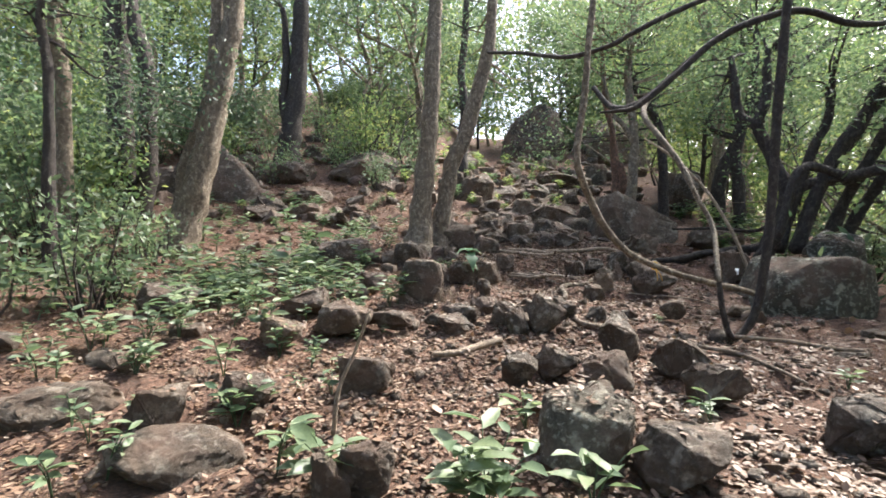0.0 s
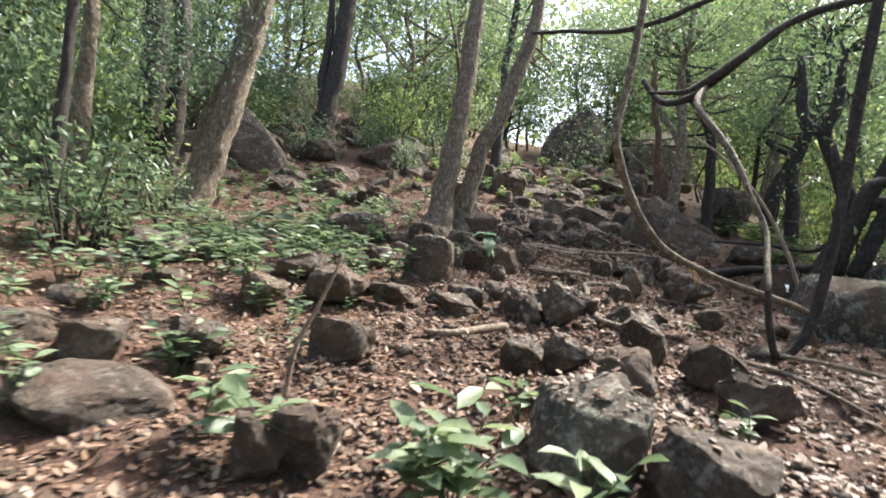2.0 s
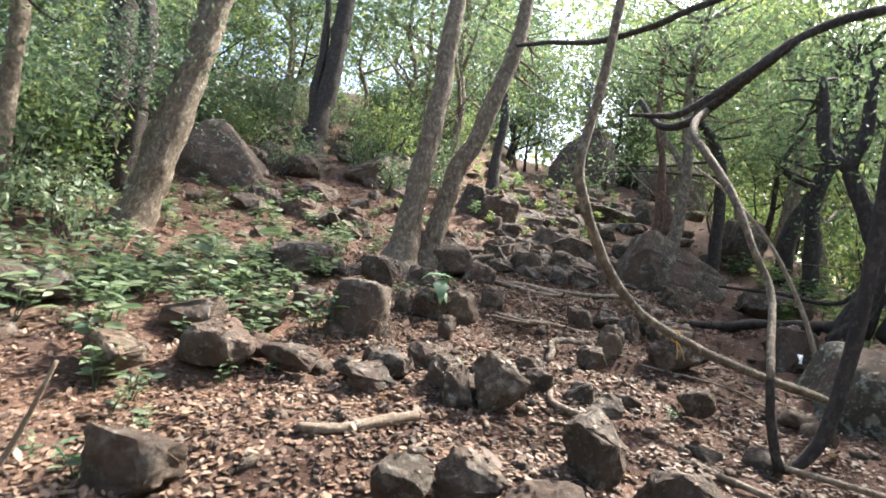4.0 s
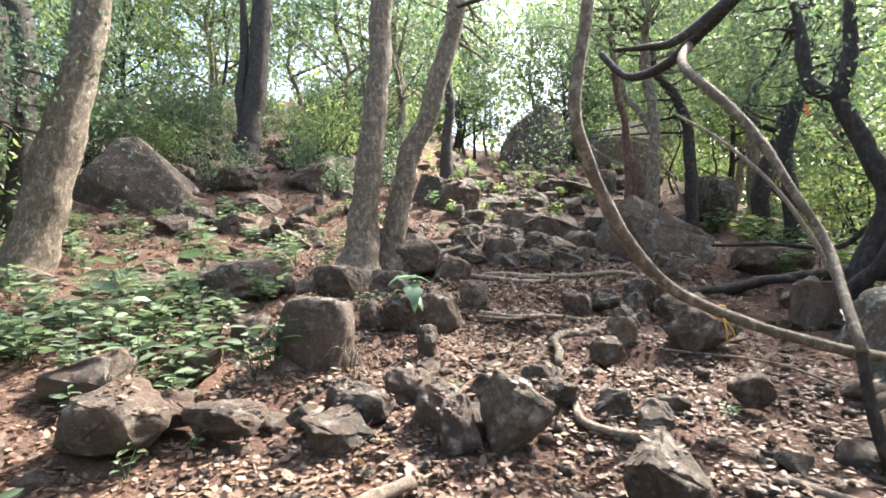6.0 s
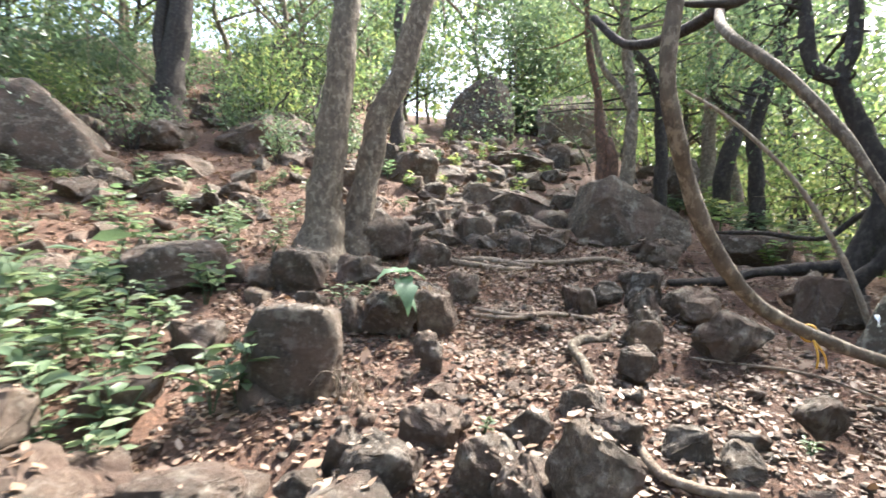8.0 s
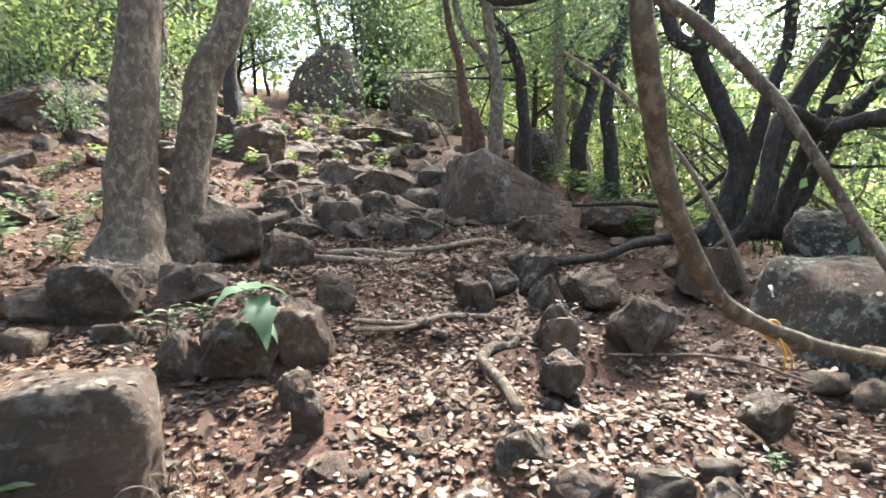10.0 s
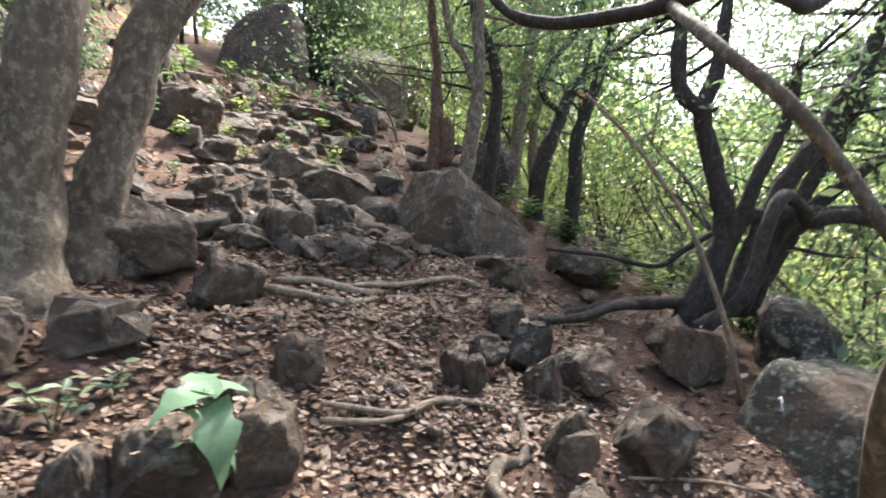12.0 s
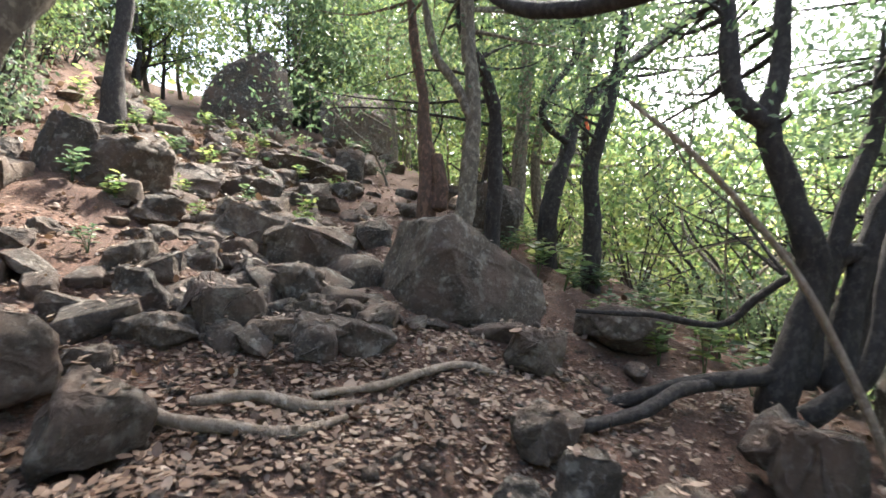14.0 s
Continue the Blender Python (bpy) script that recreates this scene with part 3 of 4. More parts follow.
# plants: x, y, height
BUSHY_PLANTS = [(0.21, 2.49, 0.45), (0.74, 2.48, 0.34), (-1.92, 2.47, 0.25), (1.81, 3.38, 0.23), (0.55, 3.32, 0.26), (3.26, 4.04, 0.20), (-0.90, 2.71, 0.34), (-0.57, 2.62, 0.35), (-1.71, 3.91, 0.33)]
SEEDLINGS = [(-1.40, 5.90, 0.18), (-0.56, 6.18, 0.44), (-0.69, 6.28, 0.21), (-0.64, 5.17, 0.13), (2.41, 5.60, 0.08), (0.74, 5.78, 0.09), (-0.11, 7.69, 0.23), (0.11, 7.86, 0.17), (-3.18, 4.52, 0.46), (-3.00, 3.89, 0.26), (-1.41, 5.97, 0.40), (-2.08, 6.98, 0.71), (-0.64, 6.02, 0.41), (-3.22, 6.03, 0.54)]
STALK = [(-0.68, 3.08, 0.69, 0.016), (-0.64, 3.08, 0.97, 0.014), (-0.54, 3.08, 1.21, 0.010), (-0.45, 3.08, 1.46, 0.007)]
SCRAP_AT = (3.86, 6.58, 1.54)
CORD_AT = (2.36, 5.60, 1.65)
STRAW_AT = (0.05, 6.10)
FRONDS = [(0.36, 7.10, 0.50)]
RAG_AT = (7.93, 12.66, 5.09)


def joined(name, meshes, mat):
    """Several thin stems of one plant as one mesh."""
    bm = bmesh.new()
    for me in meshes:
        bm.from_mesh(me)
        bpy.data.meshes.remove(me)
    res = bpy.data.meshes.new(name)
    bm.to_mesh(res)
    bm.free()
    res.materials.append(mat)
    return res


# ---- rocks ----
def lay_rock(name, me, x, y, w, h, foot, turn, label, group, deep=0.85):
    ob = new(name, me)
    ob.location = (x, y, foot - 0.2 * h + h * 0.6)
    ob.rotation_euler = (radians(random.uniform(-9, 9)), radians(random.uniform(-9, 9)), turn)
    ob.scale = (w * 1.1, w * deep, h * 1.2)
    return tagged(ob, label, "rock", group)


# corners of the boulders that stand out by their outline
SHAPES = {
    0: [(-1, -0.6, -1), (-0.75, -0.7, 0.1), (-0.35, -0.3, 0.9), (0.0, -0.2, 1), (0.6, -0.5, 0.2), (1, -0.5, -0.5), (0.9, -0.8, -1), (-0.6, 0.9, 0.3), (0.5, 0.9, 0), (1, 0.8, -1), (-1, 0.8, -1)],
    1: [(-1, -0.7, -1), (-0.9, -0.6, -0.1), (-0.5, -0.5, 0.55), (0.0, -0.5, 0.9), (0.4, -0.6, 1), (0.85, -0.2, 0.75), (1, -0.4, -0.1), (0.6, -0.95, -0.3), (0.8, -0.7, -1), (-0.7, 0.9, 0.4), (0.6, 0.9, 0.8), (1, 0.8, -1), (-1, 0.8, -1)],
    3: [(-1, -0.5, -0.9), (-0.92, -0.55, 0.1), (-0.7, -0.45, 0.85), (-0.45, -0.4, 1), (-0.15, -0.35, 0.82), (0.5, -0.45, 0.35), (1, -0.55, -0.05), (0.95, -0.8, -0.55), (0.35, -1, -0.95), (-0.35, -0.95, -0.5), (-0.62, -0.7, 0.5),
        (-0.4, -0.7, -1), (0.6, -0.6, -1), (-0.6, 0.7, 0.7), (0.5, 0.9, 0.2), (1, 0.7, -1), (-1, 0.7, -1)],
    5: [(-1, -0.5, -1), (-0.85, -0.7, 0.3), (-0.3, -0.6, 0.8), (0.3, -0.7, 1), (0.8, -0.4, 0.85), (1, -0.5, 0.0), (0.8, -0.9, -1), (-0.2, -1, -0.4), (-0.7, 0.8, 0.6), (0.7, 0.8, 0.8), (1, 0.8, -1), (-1, 0.8, -1)],
    4: [(-0.95, -0.6, -1), (-1, -0.5, 0.3), (-0.75, -0.6, 0.85), (0.1, -0.75, 1), (0.75, -0.6, 0.85), (1, -0.5, 0.3), (0.7, -0.9, -0.3), (0.45, -0.8, -1), (-0.4, -1, -0.2), (-0.8, 0.9, 0.8), (0.8, 0.9, 0.7), (0.9, 0.8, -1), (-1, 0.8, -1)],
}
for i, (x, y, w, h, foot) in enumerate(BOULDERS):
    mat = ROCK_LICHEN if i in (5, 6, 8) else ROCK
    lay_rock("boulder", rock_mesh("boulder", 40 + i, 3, mat, 22, 0.028 if i in SHAPES else 0.05, SHAPES.get(i)), x, y, w, h, foot, random.uniform(-0.12, 0.12) if i in SHAPES else random.uniform(-0.5, 0.5),
             "lichen-spotted dark basalt boulder half sunk in earth" if mat is ROCK_LICHEN else "large dark angular basalt boulder on the slope", "boulders on the slope")
ROCK_SET = [rock_mesh("rock", s, 2, ROCK if s % 6 else ROCK_PALE, 15, 0.085) for s in range(16)]
for rows, label in ((SLOPE_ROCKS, "weathered brown basalt rock bedded in the slope"), (PATH_ROCKS, "dark basalt rock beside the stony path"),
                    (STEP_ROCKS, "angular grey-brown rock in a rough step"), (LEDGE_ROCKS, "blocky dark rock in red earth ledge"), (FOOT_ROCKS, "worn dark rock among dry leaves")):
    for x, y, w, h, foot in rows:
        lay_rock("rock", random.choice(ROCK_SET), x, y, w, h, foot, random.choice((0, math.pi)) + random.uniform(-0.35, 0.35), label, "rocks on the slope")

STONE_SET = [rock_mesh("stone", 100 + s, 1, ROCK if s % 4 else ROCK_PALE, 11, 0.06) for s in range(9)]
rng = np.random.default_rng(5)
for i in range(300):
    x, y = rng.uniform(-4.5, 5.2), 1.4 + 9 * rng.uniform() ** 1.1
    w = rng.uniform(0.08, 0.3) * (0.6 if y < 4 else 1)
    if i > 110:
        y = rng.uniform(9.6, 25)
        x = rng.normal(0.9 + 0.17 * (y - 6), 1.3 + 0.07 * y)
        w = rng.uniform(0.2, 0.55) * (0.6 + 0.045 * y)
    if i > 262:
        x, y, w = rng.uniform(-5.5, 0.3), rng.uniform(8.2, 13.5), rng.uniform(0.2, 0.6)
    ob = new("stone", STONE_SET[int(rng.integers(9))])
    h = w * rng.uniform(0.45, 0.85)
    ob.location = (x, y, height(x, y) + 0.18 * h)
    ob.rotation_euler = (rng.uniform(-0.3, 0.3), rng.uniform(-0.3, 0.3), rng.uniform(0, 6.28))
    ob.scale = (w, w * 0.8, h)
    tagged(ob, "loose brown stone lying in leaf litter", "stone", "loose stones")


# blocky stones packed like rough stairs up the slope, bedded deep in the earth
g = np.random.default_rng(15)
for i in range(215):
    if i < 150:
        y = 9.8 + 9 * g.uniform() ** 1.3
        x = g.normal(1.5 + 0.13 * (y - 9), 1.05 + 0.05 * (y - 9))
        w = g.uniform(0.22, 0.52) * (1 + 0.04 * (y - 9))
    else:
        x, y, w = g.uniform(-9, -0.6), g.uniform(11, 21), g.uniform(0.35, 1.0)
    if (x - 3.98) ** 2 + (y - 10.73) ** 2 < 1.1 or (x + 0.3) ** 2 + (y - 9.0) ** 2 < 0.3:
        x -= 1.3
    h = w * g.uniform(0.5, 0.9)
    ob = new("rock", ROCK_SET[int(g.integers(16))])
    ob.location = (x, y, height(x, y) + 0.02 * h)
    ob.rotation_euler = (g.uniform(-0.25, 0.25), g.uniform(-0.25, 0.25), g.uniform(0, 6.28))
    ob.scale = (w, w * g.uniform(0.65, 1.0), h)
    tagged(ob, "dark blocky basalt rock bedded in the stony slope", "rock", "rocks on the slope")


def build_pebbles(count):
    g = np.random.default_rng(9)
    shapes = []
    for s in range(5):
        me = rock_mesh("pebble_shape", 200 + s, 0, ROCK_PALE, 10, 0.06)
        v = np.array([q.co[:] for q in me.vertices])
        f = np.array([p.vertices[:] for p in me.polygons])
        shapes.append((v, f))
        bpy.data.meshes.remove(me)
    vs, fs, base = [], [], 0
    for _ in range(count):
        y = 0.8 + 9.5 * g.uniform() ** 1.1
        x = g.normal(0.8 + 0.06 * y, 1.6)
        s = g.uniform(0.018, 0.06) * (2.0 if g.uniform() < 0.1 else 1)
        v, f = shapes[int(g.integers(5))]
        a = g.uniform(0, 6.28)
        w = v * np.array([s, s * g.uniform(0.6, 1), s * g.uniform(0.4, 0.7)])
        w = np.c_[w[:, 0] * math.cos(a) - w[:, 1] * math.sin(a), w[:, 0] * math.sin(a) + w[:, 1] * math.cos(a), w[:, 2]]
        vs.append(w + np.array([x, y, height(x, y) + 0.1 * s]))
        fs.append(f + base)
        base += len(v)
    tagged(new("pebbles", mesh_from("pebbles", np.vstack(vs), np.vstack(fs), ROCK_PALE)), "small brown pebbles scattered along the path", "pebbles", kind="stuff")


build_pebbles(9500)


def build_litter(count):
    g = np.random.default_rng(3)
    y = -1.0 + 24 * g.uniform(size=count) ** 1.4
    x = np.where(g.uniform(size=count) < 0.6, g.uniform(-6.5, 8.0, count) - np.maximum(y - 10, 0) * g.uniform(0, 0.4, count), g.normal(0.9 + 0.1 * y, 1.5))
    patch = np.array([noise.noise((a * 0.8, b * 0.8, 5.5)) + 0.5 * noise.noise((a * 2.4, b * 2.4, 1.5)) for a, b in zip(x, y)])
    keep = patch + g.uniform(-0.3, 0.75, count) > 0
    x, y = x[keep], y[keep]
    deps = bpy.context.evaluated_depsgraph_get()
    z, keep = [], []
    for u, v in zip(x, y):
        hit, place, normal, _, ob, _ = scene.ray_cast(deps, (u, v, 14), (0, 0, -1))
        z.append(place.z if hit else 0)
        keep.append(hit and (ob.name == "ground" or normal.z > 0.75 and g.uniform() < 0.4))
    keep = np.array(keep)
    x, y, z = x[keep], y[keep], np.array(z)[keep] + g.uniform(0.003, 0.022, int(keep.sum()))
    tone = np.clip(g.normal(0.42, 0.25, len(x)), 0, 1)
    size = g.uniform(0.02, 0.058, len(x)) * (1 + 0.06 * np.maximum(y - 6, 0)) * np.where(g.uniform(size=len(x)) < 0.07, 2.1, 1.0)
    me = leaves("leaf_litter", g, np.c_[x, y, z], size, LEAF_DRY, shape="litter", flat=0.72, slim=1.15, dark=tone)
    tagged(new("leaf_litter", me), "dry brown and tan fallen leaves covering the ground", "leaf litter", kind="stuff")


build_litter(74000)


def build_path_leaves(count):
    """A closer cover of small broken leaves along the stony path and under the trees."""
    g = np.random.default_rng(8)
    far = g.uniform(size=count) < 0.3
    y = np.where(far, g.uniform(7, 14.5, count), -0.5 + 10.5 * g.uniform(size=count) ** 1.1)
    x = np.where(far, g.uniform(-6, 2.5, count), g.normal(0.7 + 0.1 * y, 1.9))
    side = g.uniform(size=count) < 0.2
    x, y = np.where(side, g.uniform(-4.8, -0.2, count), x), np.where(side, g.uniform(1.0, 8.0, count), y)
    deps = bpy.context.evaluated_depsgraph_get()
    z, keep = [], []
    for u, v in zip(x, y):
        hit, place, normal, _, ob, _ = scene.ray_cast(deps, (u, v, 14), (0, 0, -1))
        z.append(place.z if hit else 0)
        gap = noise.noise((u * 1.4, v * 1.4, 3.5)) < -0.28
        keep.append(hit and not gap and (ob.name in ("ground", "leaf_litter", "pebbles") or normal.z > 0.8 and g.uniform() < 0.25))
    keep = np.array(keep)
    x, y, z = x[keep], y[keep], np.array(z)[keep] + g.uniform(0.003, 0.02, int(keep.sum()))
    tone = np.clip(g.normal(0.4, 0.24, len(x)), 0, 1)
    size = g.uniform(0.016, 0.055, len(x)) * (1 + 0.06 * np.maximum(y - 6, 0))
    me = leaves("broken_leaves", g, np.c_[x, y, z], size, LEAF_DRY, shape="litter", flat=0.66, slim=1.2, dark=tone)
    tagged(new("broken_leaves", me), "dense broken brown leaves along the path", "leaf litter", kind="stuff")


build_path_leaves(76000)


# ---- trees near the path ----
def crown_points(g, ends, per, spread):
    return np.vstack([np.array(e) + g.normal(size=(per, 3)) * np.array([spread, spread, spread * 0.55]) for e in ends])


def big_tree(label, stems, mat, crown=(), leaf=LEAF_DARK, per=160, spread=0.55, size=0.085, seed=1, twigs=True):
    """A tree of measured stems; crown: places of leaf sprays, each joined to the nearest stem by a twig."""
    x, y, z, r = stems[0][0]
    base = (x, y, slope(x, y) - 0.05)
    tree = rooted("tree", base, label, "tree")
    allp = []
    for k, rows in enumerate(stems):
        rows = shift(rows, base)
        if k == 0:
            rows = [(rows[0][0], rows[0][1], min(rows[0][2], 0) - 0.15, rows[0][3] * 1.15)] + [q for q in rows if q[2] > 0.02]
        allp += [q for q in smooth_path(rows, 4)]
        part(tree, "trunk" if k == 0 else "limb", tube("trunk", rows, mat, 14 if rows[1][3] > 0.05 else 8, 7, 0.24, 0.035, k * 3.3))
    g = np.random.default_rng(seed)
    ends = [np.array(c) - base for c in crown]
    allp = np.array(allp)
    twig = []
    if twigs:
        for e in ends:
            d = np.linalg.norm(allp[:, :3] - e, axis=1) + np.maximum(allp[:, 2] - e[2], 0)
            q = allp[int(np.argmin(d))]
            mid = (q[:3] + e) / 2 + g.normal(size=3) * 0.12
            twig.append(tube("branch", [(*q[:3], min(q[3] * 0.6, 0.03)), (*mid, 0.014), (*e, 0.005)], mat, 6, 5, 0.1, 0.05))
    if twig:
        part(tree, "branches", joined("branches", twig, mat))["kind"] = "stuff"
    if ends:
        ob = part(tree, "crown", leaves("crown", g, crown_points(g, ends, per, spread), size, leaf, droop=0.25, slim=0.85))
        ob["kind"] = "stuff"
    return tree


def ring(cx, cy, cz, r, n, seed, flat=0.5):
    g = random.Random(seed)
    return [(cx + r * math.cos(a) * s, cy + r * math.sin(a) * s, cz + g.uniform(-1, 1) * r * flat) for a, s in ((g.uniform(0, 6.28), g.uniform(0.3, 1)) for _ in range(n))]


def top_of(rows):
    return rows[-1][:3]


big_tree("grey-brown twin-stemmed tree standing beside the path", [TRUNK_A, TRUNK_A2], BARK, ring(*top_of(TRUNK_A), 2.0, 14, 1) + ring(1.2, 11.5, 6.0, 1.5, 10, 31), seed=1)
big_tree("dark-barked tree on the upper slope", [TRUNK_B, TRUNK_B2], BARK_DARK_BACKLIT, ring(*top_of(TRUNK_B), 3.0, 16, 2), per=220, spread=0.8, size=0.12, seed=2)
big_tree("slim dark tree behind the twin stems", [TRUNK_C], BARK_DARK_BACKLIT, ring(*top_of(TRUNK_C), 2.6, 26, 3, 0.9), per=200, spread=0.7, size=0.1, seed=3)
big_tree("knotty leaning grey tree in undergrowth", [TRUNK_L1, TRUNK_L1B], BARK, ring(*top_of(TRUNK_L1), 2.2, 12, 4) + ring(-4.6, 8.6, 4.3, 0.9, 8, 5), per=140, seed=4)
big_tree("knotty grey-brown tree with a forked stem", [TRUNK_L2, TRUNK_L2B], BARK_DARK_BACKLIT, ring(*top_of(TRUNK_L2), 2.2, 10, 6) + ring(-5.6, 8.2, 4.6, 1.2, 9, 7), per=150, seed=5)
big_tree("thin crooked brown sapling in undergrowth", [TRUNK_L3], BARK_DARK_BACKLIT, ring(*TRUNK_L3[3][:3], 1.2, 10, 8), leaf=LEAF_MID, per=120, seed=6)
big_tree("thin grey sapling in undergrowth", [TRUNK_L4], BARK, ring(*TRUNK_L4[3][:3], 1.4, 10, 9), leaf=LEAF_MID, per=120, seed=7)
big_tree("reddish thin tree with a broken stump at its foot", [TRUNK_R1, STUMP], BARK_RED, ring(*top_of(TRUNK_R1), 1.8, 18, 10, 0.8), leaf=LEAF_MID, per=130, seed=8)
big_tree("slim grey forked tree behind the large boulder", [TRUNK_R2, TRUNK_R2B], BARK, ring(*top_of(TRUNK_R2), 2.4, 32, 11, 0.8), leaf=LEAF_MID, per=150, seed=9)
big_tree("slim dark curved tree at the slope's edge", [TRUNK_R3], BARK_DARK_BACKLIT, ring(*top_of(TRUNK_R3), 2.4, 30, 12, 0.9), leaf=LEAF_MID, per=160, seed=10)
big_tree("dark crooked tree at the slope's edge", [TRUNK_R4], BARK_DARK_BACKLIT, ring(*top_of(TRUNK_R4), 2.6, 34, 13, 0.9), leaf=LEAF_MID, per=160, seed=11)
big_tree("dark leaning tree with looping stems at the slope's edge", [TRUNK_R5, TRUNK_R5B], BARK_DARK_BACKLIT, ring(*top_of(TRUNK_R5), 1.8, 20, 18, 0.7) + ring(*top_of(TRUNK_R5B), 1.4, 12, 19, 0.7), leaf=LEAF_MID, per=170, seed=13)
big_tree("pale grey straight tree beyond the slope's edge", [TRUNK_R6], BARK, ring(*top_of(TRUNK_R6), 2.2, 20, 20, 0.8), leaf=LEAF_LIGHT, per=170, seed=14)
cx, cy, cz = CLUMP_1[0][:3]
# the clump stands against the light; its bark colour carries that shade
big_tree("dark backlit many-stemmed tree clump with spreading roots", [CLUMP_1, CLUMP_1B, CLUMP_2, CLUMP_3, CLUMP_4, CLUMP_5, CLUMP_6, CLUMP_7, CLUMP_8, CLUMP_9, CLUMP_ROOT], BARK_DARK_BACKLIT,
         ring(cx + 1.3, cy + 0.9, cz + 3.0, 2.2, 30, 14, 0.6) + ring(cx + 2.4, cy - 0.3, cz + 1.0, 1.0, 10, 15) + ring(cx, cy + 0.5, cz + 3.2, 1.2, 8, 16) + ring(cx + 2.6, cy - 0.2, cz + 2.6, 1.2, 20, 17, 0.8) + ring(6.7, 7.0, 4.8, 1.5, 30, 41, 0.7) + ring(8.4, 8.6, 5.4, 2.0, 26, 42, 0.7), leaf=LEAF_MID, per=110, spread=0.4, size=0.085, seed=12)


# ---- climbers, fallen wood and roots ----
def single(name, rows, mat, label, category, sides=9, rough=0.14, wobble=0.015):
    base = rows[0][:3]
    ob = new(name, tube(name, shift(rows, base), mat, sides, 8, rough, wobble, rows[0][0]))
    ob.location = base
    return tagged(ob, label, category)


single("vine", VINE_A, BARK, "thick grey-brown woody vine drooping to the ground", "vine", 12)
single("vine", VINE_B, BARK_DARK_BACKLIT, "dark woody vine hanging in a loop", "vine", 12)
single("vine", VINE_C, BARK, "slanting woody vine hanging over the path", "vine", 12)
single("vine", VINE_D, BARK_DARK_BACKLIT, "dark arching woody vine overhead", "vine")
single("vine", VINE_E, BARK_DARK_BACKLIT, "thin dark vine stretched between trees", "vine")
single("vine", VINE_F, BARK_DARK_BACKLIT, "dark arching vine under the leaves", "vine")
single("dead_branch", STICK_A, WOOD_DRY, "thin bare stick leaning against the tree clump", "stick", 7)
single("dry_stalk", STALK, WOOD_DRY, "thin dry upright plant stalk", "stalk", 6)
single("fallen_log", LOG_A, BARK_DARK_BACKLIT, "dark fallen branch lying across the slope", "log", 9)
for rows in (ROOT_A, ROOT_B, ROOT_C, ROOT_D):
    single("root", rows, WOOD_DRY, "pale exposed tree root across the path", "root", 9, 0.25, 0.03)
for rows in (STICK_C, STICK_D, STICK_E, STICK_F, STICK_G, STICK_H, STICK_I, STICK_J):
    single("dead_stick", rows, WOOD_DRY if rows is not STICK_C else BARK, "dry fallen stick lying on leaf litter", "stick", 7, 0.2, 0.02)


# ---- small plants ----
def plant(name, x, y, h, leaf, label, seed, leaf_len=0.45, shoots=4, per=7, group="", droop=0.0):
    """A leafy plant: thin shoots with paired pointed leaves."""
    g = np.random.default_rng(seed)
    base = np.array((x, y, height(x, y) - 0.01))
    ob = rooted(name, base, label, "plant", group)
    at, along = [], []
    for s in range(shoots):
        a = g.uniform(0, 6.28)
        lean = np.array([math.cos(a), math.sin(a), 0]) * h * g.uniform(0.1, 0.5)
        top = lean + np.array([0, 0, h * g.uniform(0.65, 1.0)])
        rows = [(0, 0, -0.02, 0.005), (*(top * 0.5 + lean * -0.15), 0.004), (*top, 0.002)]
        part(ob, "stem", tube("stem", rows, leaf, 5, 3, 0.0))
        for k in range(per):
            u = 0.3 + 0.7 * (k + 1) / per
            b = a + k * 2.4
            at.append(top * u)
            along.append((math.cos(b), math.sin(b), 0.35))
    ob2 = part(ob, "leaf", leaves("leaf", g, np.array(at), h * leaf_len, leaf, fine=True, flat=0.35, along=along, slim=0.8 + droop * 0.3, droop=droop))
    return ob


for i, (x, y, h) in enumerate(BUSHY_PLANTS):
    plant("plant", x, y, h, LEAF_PLANT, "fresh green broad-leaved plant growing from earth", 300 + i, 0.55 if i != 0 else 0.42, 9 if i == 0 else 3, 7 if i == 0 else 4, "leafy plants")
for i, (x, y, h) in enumerate(SEEDLINGS):
    plant("seedling", x, y, max(h, 0.12), LEAF_PLANT, "small green seedling among stones and leaves", 400 + i, 0.36, 3, 6, "seedlings")
LOBED = ((0, 0.0), (0.06, 0.2), (0.02, 0.36), (0.2, 0.3), (0.34, 0.24), (0.42, 0.36), (0.52, 0.3), (0.66, 0.17), (0.84, 0.09), (1.0, 0.0))


def lobed_leaf(length, heading, lift, bend):
    """A broad lobed leaf on a short stalk, folded along its rib and bending down to the tip."""
    bm = bmesh.new()
    rows = []
    for u, w in LOBED:
        a = lift - bend * u
        rib = Vector((u * math.cos(a * 0.7), 0, u * math.sin(a)))
        rows.append([bm.verts.new(rib + Vector((0, sgn * w, 0.1 * w + 0.03 * math.sin(9 * u + sgn)))) for sgn in (-1, 1)] + [bm.verts.new(rib - Vector((0, 0, 0.015)))])
    for p, q in zip(rows[:-1], rows[1:]):
        bm.faces.new((p[0], p[2], q[2], q[0]))
        bm.faces.new((p[2], p[1], q[1], q[2]))
    bmesh.ops.transform(bm, matrix=Matrix.Rotation(heading, 4, "Z") @ Matrix.Scale(length, 4), verts=bm.verts[:])
    me = bpy.data.meshes.new("leaf")
    bm.to_mesh(me)
    bm.free()
    tone = me.attributes.new("tone", "FLOAT", "POINT")
    tone.data.foreach_set("value", np.full(len(me.vertices), 0.35 + 0.5 * abs(math.sin(heading * 3)), np.float32))
    me.shade_smooth()
    me.materials.append(LEAF_FROND)
    return me


